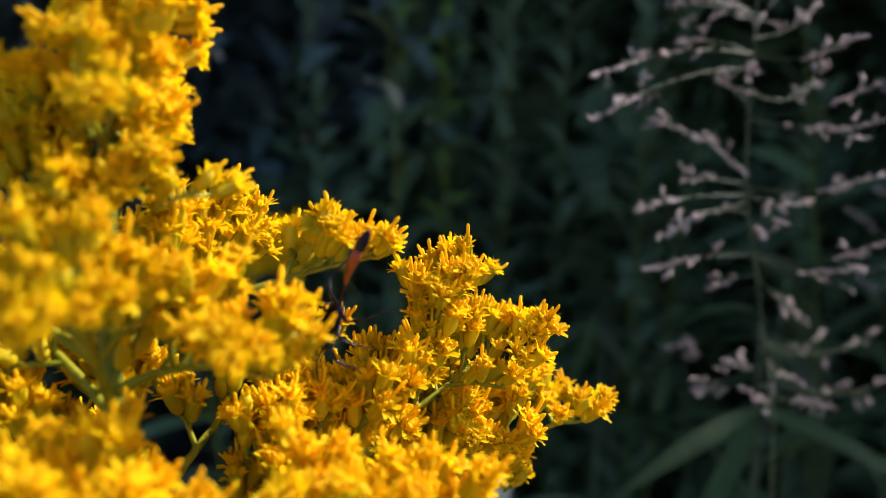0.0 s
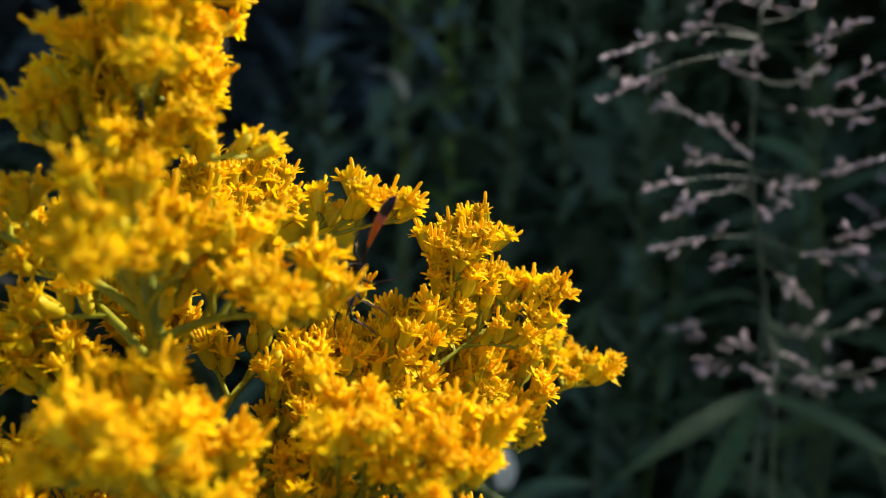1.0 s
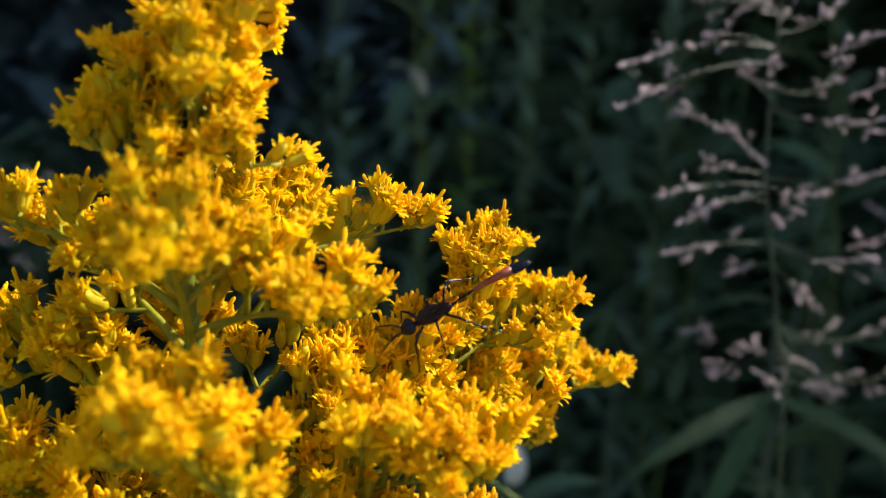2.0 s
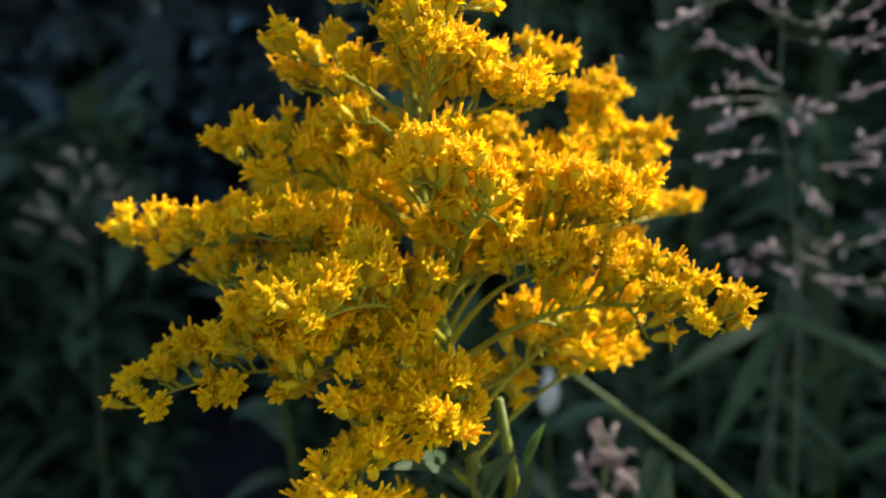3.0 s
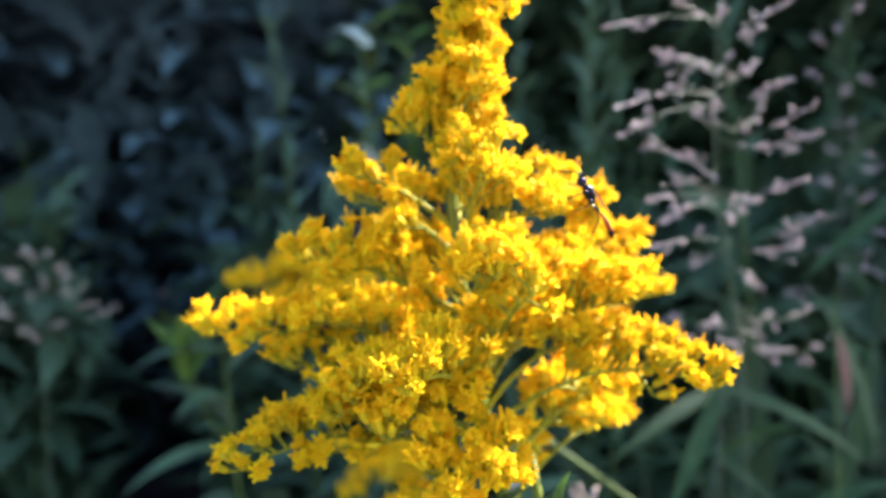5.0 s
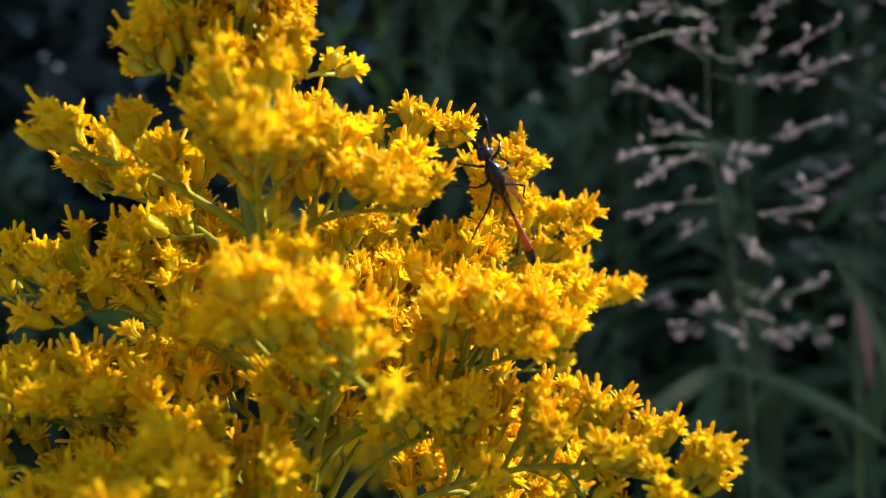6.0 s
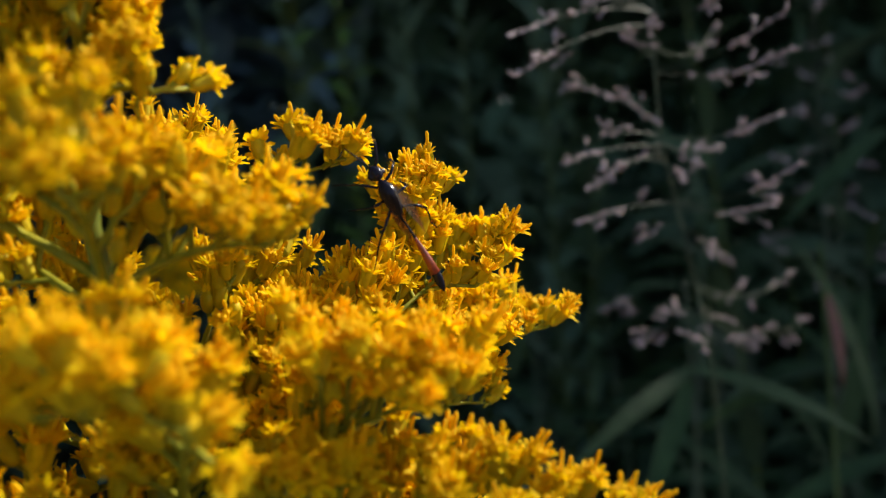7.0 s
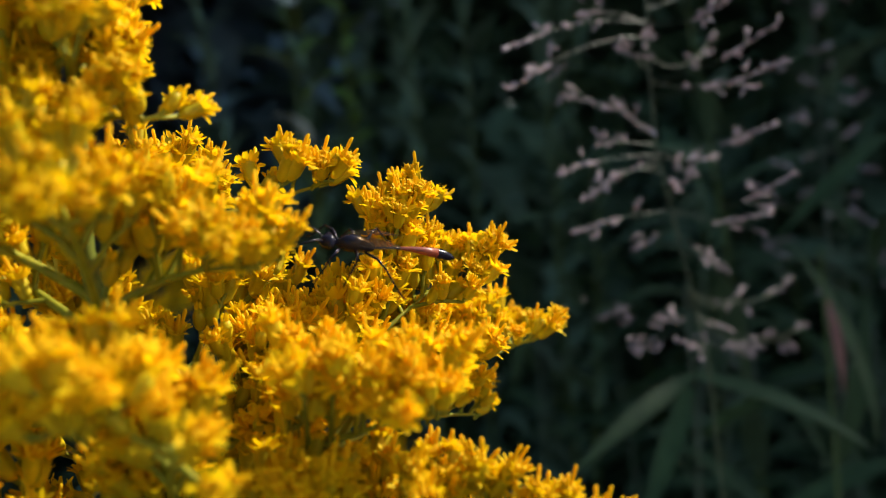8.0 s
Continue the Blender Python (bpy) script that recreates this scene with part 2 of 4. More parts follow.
def branch(z, tip, arch, wide, count, single=False, start=0.30, back=False, around=False):
    """One flowering branch: it leaves the stem upwards, bows out to its tip and carries heads on short twigs on its upper side."""
    global single_heads
    base, tip = on_stem(z), Vector(tip)
    rnd.seed(round(z * 1000) + round(tip.x * 100000) + round(tip.y * 7000))
    outward = (tip - base).normalized()
    tip = tip - UP * 0.0032 - outward * 0.0032
    middle = base.lerp(tip, 0.5) + UP * arch
    g = Geo(TWIG)
    steps = 9
    g.tube([bezier(base, middle, tip, i / steps) for i in range(steps + 1)], [0.00070 * (1 - 0.72 * i / steps) for i in range(steps + 1)], 6)
    heads = []

    def put_head(q, way, s):
        turn = Vector((rnd.uniform(-1, 1), rnd.uniform(-1, 1), rnd.uniform(-0.5, 0.8)))
        foot = q + (way * 0.4 + UP * 0.3 + turn * 0.7) * 0.0013
        g.tube([q, foot], (0.00028, 0.00032), 4)
        kind = rnd.choices(range(6), (5, 5, 5, 5, 3, 1 + 3 * (s > 0.9)))[0]
        heads.append((kind, aim(foot, (way * 0.6 + UP * 0.58 + turn * 0.55).normalized(), rnd.uniform(0, 6.28), rnd.uniform(0.95, 1.25) * (1.15 - 0.22 * s))))

    twigs = max(3, round(count / (3.3 if around else 4.3)))
    for k in range(twigs):
        s = start + (0.96 - start) * (k + rnd.uniform(-0.3, 0.3)) / (twigs - 1)
        s = min(s, 0.975)
        p = bezier(base, middle, tip, s)
        ahead = (bezier(base, middle, tip, min(1, s + 0.05)) - bezier(base, middle, tip, s - 0.05)).normalized()
        side = ahead.cross(UP).normalized()
        rise = side.cross(ahead).normalized()
        sway = (1 if k % 2 else -1) * rnd.uniform(0.05, 1.45)
        if back:
            sway = -rnd.uniform(0.0, 2.7) if k % 4 else rnd.uniform(0.3, 2.0)
        if around:
            sway = (1 if k % 2 else -1) * rnd.uniform(0.1, 1.3 if k % 3 else 2.8)
        way = (ahead * rnd.uniform(0.4, 0.8) + (rise * math.cos(sway) + side * math.sin(sway)) * 0.85).normalized()
        reach = wide * (0.95 if around else 1.25) * max(0.0, 1 - s) ** 0.55 * rnd.uniform(0.6, 1.1) + 0.0022
        end = p + way * reach
        bow = p.lerp(end, 0.5) + UP * reach * 0.08
        g.tube([p, bow, end], (0.00042, 0.00036, 0.0003), 4)
        amount = rnd.choice((4, 5, 5, 6)) if reach > 0.005 else rnd.choice((3, 4))
        for j in range(amount):
            put_head(bezier(p, bow, end, 1 - 0.85 * j / amount), way, s)
    for j in range(3):
        put_head(tip - outward * 0.0012 * j, outward, 0.95)
    twig = part("branch", g, goldenrod)
    if single and single_heads + len(heads) <= 400:
        for kind, m in heads:
            part("flower_head", HEAD_MESHES[kind], twig, matrix=m)
        single_heads += len(heads)
    else:
        joined = Geo(BRACT, RAY, DISC)
        for kind, m in heads:
            joined.put(HEADS[kind], m)
        tagged(part("flower_cluster", joined, twig), kind="stuff")


branch(0.928, (-0.0070, 0.1060, 0.9385), 0.001, 0.004, 18, True, start=0.62)
branch(0.893, (0.0142, 0.1240, 0.9250), 0.004, 0.0115, 96, True, start=0.42, back=True)
branch(0.896, (0.0274, 0.1367, 0.9070), 0.003, 0.01, 64, True, start=0.45)
branch(0.89, (0.0055, 0.1168, 0.9334), 0.003, 0.01, 54, True, start=0.78, back=True)
branch(0.905, (0.0079, 0.133, 0.9125), 0.004, 0.01, 46, True, start=0.5, back=True)
branch(0.895, (-0.0054, 0.12, 0.9118), 0.01, 0.01, 40, start=0.4)
branch(0.925, (-0.0284, 0.12, 0.9353), 0.003, 0.01, 40, start=0.4)
branch(0.905, (-0.0196, 0.125, 0.9184), 0.01, 0.01, 40)
branch(0.893, (0.0141, 0.135, 0.894), 0.01, 0.008, 34, start=0.5)
branch(0.88, (0.0188, 0.0725, 0.8945), 0.016, 0.009, 60, around=True)
branch(0.870, (-0.0838, 0.0685, 0.8832), 0.016, 0.008, 66, around=True)
branch(0.868, (-0.0488, 0.051, 0.8672), 0.024, 0.008, 56, start=0.45, around=True)
branch(0.905, (-0.0733, 0.0943, 0.9226), 0.007, 0.008, 50, around=True)
branch(0.888, (-0.0953, 0.0979, 0.9055), 0.011, 0.008, 58, around=True)
branch(0.88, (-0.0509, 0.0635, 0.8999), 0.014, 0.009, 50, around=True)
branch(0.942, (-0.0249, 0.083, 0.9478), 0.003, 0.003, 8)
branch(0.924, (-0.0600, 0.085, 0.9412), 0.004, 0.005, 20, around=True)
branch(0.918, (-0.0610, 0.098, 0.9360), 0.006, 0.006, 26, around=True)
branch(0.922, (-0.0138, 0.0760, 0.9308), 0.004, 0.007, 40, True)
branch(0.893, (0.0039, 0.0767, 0.9134), 0.007, 0.011, 66, start=0.42)
branch(0.945, (-0.0440, 0.084, 0.9575), 0.003, 0.005, 14, around=True)
branch(0.936, (-0.0470, 0.082, 0.9512), 0.003, 0.005, 15, around=True)
branch(0.925, (-0.0279, 0.118, 0.9394), 0.001, 0.008, 34)
branch(0.872, (0.0077, 0.12, 0.8756), 0.01, 0.01, 46, around=True)
branch(0.868, (0.0086, 0.105, 0.8896), 0.012, 0.01, 44, around=True)
branch(0.870, (-0.0323, 0.058, 0.8815), 0.014, 0.007, 30, start=0.45, around=True)
branch(0.862, (0.0109, 0.125, 0.8747), 0.01, 0.007, 18, around=True)
branch(0.885, (-0.0501, 0.045, 0.902), 0.01, 0.009, 46, around=True)
branch(0.9, (-0.0310, 0.058, 0.9215), 0.006, 0.009, 38, around=True)
branch(0.884, (-0.0101, 0.075, 0.9052), 0.008, 0.007, 28, start=0.6, around=True)
branch(0.89, (-0.0231, 0.06, 0.9185), 0.006, 0.007, 26, around=True)
branch(0.915, (-0.0318, 0.065, 0.9419), 0.006, 0.009, 34, around=True)
branch(0.936, (-0.0375, 0.077, 0.9470), 0.004, 0.006, 18, around=True)
branch(0.89, (-0.06, 0.12, 0.9053), 0.01, 0.009, 40, around=True)
branch(0.875, (-0.0575, 0.115, 0.8846), 0.01, 0.009, 40, around=True)
branch(0.905, (-0.0507, 0.118, 0.9248), 0.008, 0.009, 36, around=True)
branch(0.885, (-0.0615, 0.06, 0.8983), 0.008, 0.009, 40, around=True)
branch(0.874, (-0.0549, 0.06, 0.8908), 0.01, 0.009, 38, around=True)
branch(0.856, (-0.0525, 0.105, 0.8545), 0.012, 0.006, 24, start=0.62, around=True)
branch(0.946, (-0.0310, 0.072, 0.9560), 0.003, 0.005, 12)
branch(0.950, (-0.0275, 0.078, 0.9620), 0.003, 0.003, 9)
branch(0.955, (-0.0355, 0.086, 0.9670), 0.003, 0.004, 10)
branch(0.89, (-0.0694, 0.078, 0.9111), 0.006, 0.008, 34, around=True)
branch(0.885, (-0.0646, 0.062, 0.8939), 0.008, 0.008, 34, around=True)
branch(0.882, (-0.0764, 0.092, 0.8993), 0.008, 0.008, 34, around=True)
branch(0.898, (-0.015, 0.106, 0.9180), 0.004, 0.006, 20, start=0.55)
branch(0.898, (-0.0078, 0.11, 0.9178), 0.004, 0.006, 20, start=0.55)
branch(0.898, (0.001, 0.118, 0.918), 0.004, 0.006, 20, start=0.55)
branch(0.898, (0.0077, 0.125, 0.9095), 0.004, 0.006, 20, start=0.55)
branch(0.898, (-0.0127, 0.1, 0.9045), 0.004, 0.006, 20, start=0.55)
branch(0.898, (-0.0148, 0.095, 0.9104), 0.004, 0.006, 20, start=0.55)
for i in range(12):
    # short twigs that fill the tip of the plume
    z = 0.950 + 0.032 * i / 11
    w = i * 2.4
    branch(z, on_stem(z) + Vector((math.cos(w), math.sin(w), 0.5)) * (0.0050 - 0.002 * i / 11), 0.001, 0.0015, 4)
for i in range(2):
    # short twigs close to the stem, inside the plume
    z = 0.886 + 0.016 * i
    w = 0.7 + i * 2.2
    branch(z, on_stem(z + 0.012) + Vector((math.cos(w), math.sin(w), 0.25)) * 0.020, 0.004, 0.008, 18)


def leaf_part(parent, base, tip, half, droop, mat, name="leaf", label="", normal=None):
    g = Geo(mat, STEM)
    base, tip = Vector(base), Vector(tip)
    if normal is None:
        normal = (UP + Vector((0, -0.4, 0)))
    g.blade(base, tip, half, normal, droop, 10, 0, 0.22)
    along = tip - base
    side = along.cross(normal).normalized()
    up = side.cross(along).normalized()
    rib = [base + along * s + up * (droop * 4 * s * (1 - s) - half * 0.03) for s in (0, 0.25, 0.5, 0.75, 0.97)]
    g.tube(rib, [half * w for w in (0.12, 0.09, 0.07, 0.05, 0.02)], 4, 1)
    return part(name, g, parent, label)


def broad_leaf(base, tip, half, normal, droop, mat=LEAF, fold=0.22, label="", end=0.75):
    """A lance-shaped leaf of the goldenrod, quilted between its long veins, with a raised midrib."""
    base, tip, normal = Vector(base), Vector(tip), Vector(normal)
    along = tip - base
    side = along.cross(normal).normalized()
    normal = side.cross(along).normalized()
    g = Geo(mat, VEIN)
    rows, columns, spine = 18, 9, []
    for i in range(rows + 1):
        s = i / rows
        width = half * max(0.04, math.sin(math.pi * min(1, s * 0.93 + 0.07) ** end)) * (1 + 0.05 * math.sin(i * 2.1))
        mid = base + along * s + normal * (droop * 4 * s * (1 - s))
        spine.append(mid - normal * width * 0.035)
        for c in range(columns):
            u = 2 * c / (columns - 1) - 1
            quilt = 0.06 * (1 if c % 2 else -1) + 0.035 * math.sin(i * 1.9 + c * 1.3)
            g.v.append(mid + side * width * u + normal * width * (fold * abs(u) + quilt * (1 - u * u)))
    for i in range(rows):
        for c in range(columns - 1):
            a = i * columns + c
            g.f.append((a, a + 1, a + columns + 1, a + columns))
            g.m.append(0)
    g.tube(spine, [half * (0.085 - 0.065 * i / rows) for i in range(rows + 1)], 5, 1)
    return part("leaf", g, goldenrod, label)


# the leaves round the forked stem
broad_leaf((-0.0152, 0.088, 0.8218), (0.0012, 0.062, 0.8440), 0.0058, (-0.2, -0.9, 0.7), 0.004)
broad_leaf((-0.0010, 0.0640, 0.8432), (0.0046, 0.056, 0.8445), 0.0019, (-0.2, -0.9, 0.6), 0.0006, FRESH_AND_SUN_SPOT, label="yellowing tip of a leaf")
broad_leaf((0.0022, 0.0605, 0.8440), (0.0032, 0.060, 0.8490), 0.0008, (-0.6, -0.8, 0.2), 0.0, FRESH_AND_SUN_SPOT, label="yellowing tip of a leaf")
broad_leaf((-0.0193, 0.0882, 0.8394), (-0.0144, 0.082, 0.8672), 0.0027, (0.5, -0.9, 0.1), -0.001, end=0.62)
broad_leaf((-0.0241, 0.086, 0.8567), (-0.0185, 0.074, 0.8700), 0.0024, (-0.5, -0.8, 0.3), 0.001)
broad_leaf((-0.0285, 0.0865, 0.8625), (-0.0225, 0.070, 0.8722), 0.0016, (0.3, -0.5, 0.8), 0.0015)
broad_leaf((-0.0160, 0.086, 0.8615), (-0.0126, 0.082, 0.8720), 0.0011, (0.3, -0.9, 0.2), -0.0012, FRESH_AND_SUN_SPOT, label="pale young leaf")
broad_leaf((-0.0222, 0.088, 0.8413), (-0.0411, 0.093, 0.8585), 0.0046, (0.25, -0.85, 0.45), 0.002)
broad_leaf((-0.0209, 0.088, 0.8368), (-0.0420, 0.070, 0.8502), 0.0040, (0.1, -0.75, 0.6), 0.003)
broad_leaf((-0.0161, 0.088, 0.8194), (-0.0450, 0.060, 0.8500), 0.0062, (0.3, -0.85, 0.5), 0.003)
broad_leaf((-0.0173, 0.088, 0.842), (-0.0097, 0.075, 0.8417), 0.0024, (0.0, -0.6, 0.8), 0.002)
broad_leaf(on_stem(0.785), (0.0168, 0.13, 0.8324), 0.0036, (0, -0.8, 0.4), 0.004)
broad_leaf((-0.0294, 0.088, 0.86), (-0.0407, 0.07, 0.8683), 0.0024, (0.1, -0.7, 0.6), 0.003)
branch(0.846, (-0.0400, 0.080, 0.8570), 0.002, 0.003, 8, start=0.7)
side_stalk = Geo(STEM)
side_stalk.tube([
    (-0.0207, 0.088, 0.8404),
    (-0.0181, 0.086, 0.8592),
    (-0.0211, 0.084, 0.8755),
], (0.0014, 0.0012, 0.0009), 7)
part("side_stalk", side_stalk, goldenrod)
for i in range(14):
    # leaves lower on the stem
    z = 0.10 + 0.05 * i
    w = i * 2.4 + 0.4
    b = on_stem(z)
    leaf_part(goldenrod, b, b + Vector((math.cos(w), math.sin(w), 0.25)) * 0.075, 0.0065, 0.008, LEAF)


# ---- grass panicle ----
def spikelet_run(g, a, b, count, size, slot, spread=0.45):
    for i in range(count):
        s = 1 - 0.62 * (i / count) ** 1.2
        p = a.lerp(b, s)
        way = ((b - a).normalized() * 0.9 + Vector((rnd.uniform(-1, 1), rnd.uniform(-1, 1), rnd.uniform(-0.7, 0.9))) * spread).normalized()
        n = size * rnd.uniform(0.7, 1.2)
        g.tube([p, p + way * n * 0.25, p + way * n * 0.6, p + way * n], (0.0002, n * 0.17, n * 0.14, n * 0.02), 5, slot)


grass = tagged(new("panicle_grass"), "tall grass with an open panicle of pinkish tan spikelets", "grass")
CULM_TOP = [Vector(p) for p in ((0.1087, 0.262, 0.8588), (0.1013, 0.256, 0.8904), (0.0915, 0.250, 0.9329), (0.0901, 0.247, 0.957), (0.0902, 0.245, 0.9817), (0.0909, 0.245, 1.012))]
culm_geo = Geo(CULM)
culm_geo.tube([(0.150, 0.29, 0), (0.128, 0.275, 0.45)] + CULM_TOP + [CULM_TOP[-1] + UP * 0.03], (0.0010, 0.00065, 0.00036, 0.00036, 0.0003, 0.00026, 0.00022, 0.0002, 0.00015), 6)
part("culm", culm_geo, grass)


def on_culm(z):
    for a, b in zip(CULM_TOP, CULM_TOP[1:]):
        if z <= b.z:
            return a.lerp(b, (z - a.z) / (b.z - a.z))
    return CULM_TOP[-1].copy()


def spray(z, x, y, tip_z, long):
    """One thread-thin side branch: the long ones end in a close spike of spikelets, the short ones in a loose tuft."""
    tip, base = Vector((x, y, tip_z)), on_culm(z)
    way = (tip - base).normalized()
    bow = -0.2 if tip.x > 0.095 else 0.12
    middle = base.lerp(tip, 0.5) + UP * bow * (tip - base).length * rnd.uniform(0.5, 1.1)
    g = Geo(CULM, SPIKELET)
    pts = [bezier(base, middle, tip, i / 6) for i in range(7)]
    g.tube(pts, [0.00020 - 0.000015 * i for i in range(7)], 4, 0)
    reach = min(0.020, (tip - base).length * 0.62) if long else min(0.010, (tip - base).length * 0.7)
    start = tip - (tip - middle).normalized() * reach
    spikelet_run(g, start - way * reach * 0.6, tip, 19 if long else 10, 0.0023, 1, 0.62 if long else 0.9)
    for j in range(rnd.choice((2, 3, 4)) if long else rnd.choice((2, 3, 4))):
        a = bezier(base, middle, tip, rnd.uniform(0.45, 0.8))
        b = a + way * rnd.uniform(0.003, 0.007) + Vector((rnd.uniform(-1, 1), rnd.uniform(-1, 1), rnd.uniform(-1, 0.7))) * 0.006
        g.tube([a, b], (0.00018, 0.00014), 4, 0)
        spikelet_run(g, a, b, rnd.choice((3, 5, 6)), 0.0022, 1, 0.9)
    part("spikelet_branch", g, grass)


# height on the culm, then the tip, and whether it is long
for row in (
    (0.9727, 0.0382, 0.213, 0.9648, 1), (0.9685, 0.0368, 0.206, 0.9531, 1), (0.9727, 0.1040, 0.212, 0.9740, 1), (0.9727, 0.0650, 0.230, 0.9751, 0),
    (0.9580, 0.0788, 0.240, 0.9653, 0), (0.9656, 0.0879, 0.240, 0.9695, 0), (0.9554, 0.1147, 0.212, 0.9646, 1), (0.9546, 0.1166, 0.245, 0.9517, 0),
    (0.9390, 0.0661, 0.260, 0.9541, 1), (0.9364, 0.0815, 0.245, 0.9448, 0), (0.9347, 0.0677, 0.235, 0.9364, 0), (0.9338, 0.1305, 0.248, 0.9375, 1),
):
    spray(*row)
for row in (
    (0.9320, 0.1136, 0.255, 0.9291, 0), (0.9312, 0.0520, 0.221, 0.9297, 1), (0.9290, 0.0595, 0.228, 0.9210, 1), (0.9255, 0.0685, 0.225, 0.9273, 0),
    (0.9126, 0.0590, 0.234, 0.9113, 1), (0.9161, 0.0897, 0.225, 0.9314, 0), (0.9143, 0.0870, 0.225, 0.9234, 0), (0.9126, 0.1274, 0.250, 0.9086, 1),
    (0.9135, 0.1165, 0.212, 0.9225, 1), (0.9503, 0.1155, 0.212, 0.9540, 1), (0.9622, 0.1365, 0.300, 0.9745, 0), (0.9063, 0.0855, 0.260, 0.9011, 0),
    (0.9063, 0.1118, 0.260, 0.8962, 0), (0.8844, 0.0844, 0.305, 0.8693, 1), (0.8834, 0.1585, 0.335, 0.8693, 1), (0.8751, 0.0959, 0.270, 0.8736, 0),
):
    spray(*row)
for row in (
    (0.8732, 0.0860, 0.270, 0.8635, 0), (0.8770, 0.1156, 0.270, 0.8693, 0), (0.8732, 0.1611, 0.320, 0.8506, 0), (0.8844, 0.1721, 0.320, 0.8727, 0),
    (0.8770, 0.1771, 0.320, 0.8526, 0), (0.8657, 0.1223, 0.262, 0.8634, 0), (0.8648, 0.0995, 0.250, 0.8676, 0), (0.9815, 0.0633, 0.230, 0.9846, 0),
    (0.9840, 0.0832, 0.245, 0.9869, 0), (0.9790, 0.0936, 0.250, 0.9840, 0), (0.9774, 0.1142, 0.260, 0.9885, 0), (1.0040, 0.0350, 0.215, 0.9946, 1),
    (1.0020, 0.1195, 0.240, 1.0102, 1), (0.9938, 0.1074, 0.240, 0.9997, 0), (0.9834, 0.0574, 0.225, 0.9872, 1), (1.0010, 0.0685, 0.230, 1.0078, 0), (0.9985, 0.0900, 0.240, 1.0073, 1),
):
    spray(*row)


def seed_grass(name_label, foot, height, spread, lean, mat, count, seed, top=0.32):
    """A whole grass: culm, a few blades and a loose panicle."""
    r = random.Random(seed)
    thing = tagged(new("panicle_grass"), name_label, "grass")
    foot = Vector(foot)
    crown = foot + Vector((lean[0], lean[1], height))
    g = Geo(CULM)
    g.tube([foot, foot.lerp(crown, 0.5) + Vector((0.01, 0, 0)), crown], (0.0010, 0.0008, 0.0003), 5)
    part("culm", g, thing)
    for i in range(count):
        s = 1 - top * (i / count)
        base = foot.lerp(crown, s)
        w = i * 2.4 + seed
        size = spread * (0.35 + 0.65 * (1 - s) / top)
        tip = base + Vector((math.cos(w), math.sin(w), r.uniform(-0.35, 0.8))) * size * r.uniform(0.6, 1.2)
        b = Geo(CULM, mat)
        b.tube([base, base.lerp(tip, 0.5), tip], (0.0004, 0.0003, 0.0002), 4, 0)
        spikelet_run(b, base.lerp(tip, 0.3), tip, 9, 0.0044, 1, 0.8)
        part("spikelet_branch", b, thing)
    for i in range(4):
        z = height * (0.15 + 0.13 * i)
        w = i * 2.6 + seed
        base = foot.lerp(crown, z / height)
        blade = Geo(STRAP)
        blade.blade(base, base + Vector((math.cos(w) * 0.18, math.sin(w) * 0.18, 0.12)), 0.0045, UP, 0.04, 8)
        part("blade", blade, thing)
    return thing


SEED_PLACE = Vector((-0.3300, 0.6, 0.8560))
seed_grass("dry grass with pale tan seed spikelets among dark weeds", (SEED_PLACE.x - 0.02, 0.61, 0), SEED_PLACE.z + 0.045, 0.052, (0.03, -0.01), TAN, 28, 3, 0.09)
seed_grass("grass with a loose tan panicle", (0.285, 0.50, 0), 1.06, 0.05, (0.01, 0.0), SPIKELET, 18, 5, 0.22)
seed_grass("grass with a loose tan panicle", (0.36, 0.62, 0), 1.00, 0.06, (0.02, 0.0), SPIKELET, 16, 8, 0.22)

# ---- reed-like plant with strap leaves ----
reed = tagged(new("reed_grass"), "dark green reed grass with long bent strap leaves", "grass")
NODE = Vector((0.1520, 0.3860, 0.814))
reed_stem = Geo(CULM)
reed_stem.tube([(NODE.x + 0.02, 0.42, 0), (NODE.x + 0.008, 0.405, 0.4), NODE, NODE + Vector((0.0, 0.0, 0.05))], (0.0015, 0.0010, 0.0007, 0.0004), 7)
part("culm", reed_stem, reed)


def strap(base, tip, half):
    g = Geo(STRAP)
    base, tip = Vector(base), Vector(tip)
    g.blade(base, tip, half, UP + Vector((0.1, -0.7, 0)), (tip - base).length * 0.06, 10, 0, 0.35)
    return g


for base, tip, half in (
    ((0.1516, 0.385, 0.8170), (0.0700, 0.340, 0.7890), 0.0050), ((0.1500, 0.385, 0.8110), (0.1041, 0.350, 0.7500), 0.0052),
    ((0.1530, 0.385, 0.8170), (0.2530, 0.390, 0.7600), 0.0056), ((0.1504, 0.400, 0.7740), (0.1907, 0.370, 0.7360), 0.0052),
    ((0.2850, 0.430, 0.7370), (0.2100, 0.440, 0.7060), 0.0062), ((0.2836, 0.440, 0.7453), (0.2257, 0.420, 0.8760), 0.0085),
    ((0.2949, 0.500, 0.7091), (0.3230, 0.500, 0.8300), 0.0070), ((0.0369, 0.450, 0.8068), (0.0906, 0.470, 0.8446), 0.0040),
    ((0.0799, 0.500, 0.7945), (0.0962, 0.500, 0.8450), 0.0040), ((0.0722, 0.330, 0.7632), (0.0595, 0.300, 0.7239), 0.0070),
    ((0.1661, 0.420, 0.7050), (0.1887, 0.400, 0.6643), 0.0050), ((0.3404, 0.500, 0.9250), (0.2636, 0.500, 0.8667), 0.0060),
):
    part("blade", strap(base, tip, half), reed)


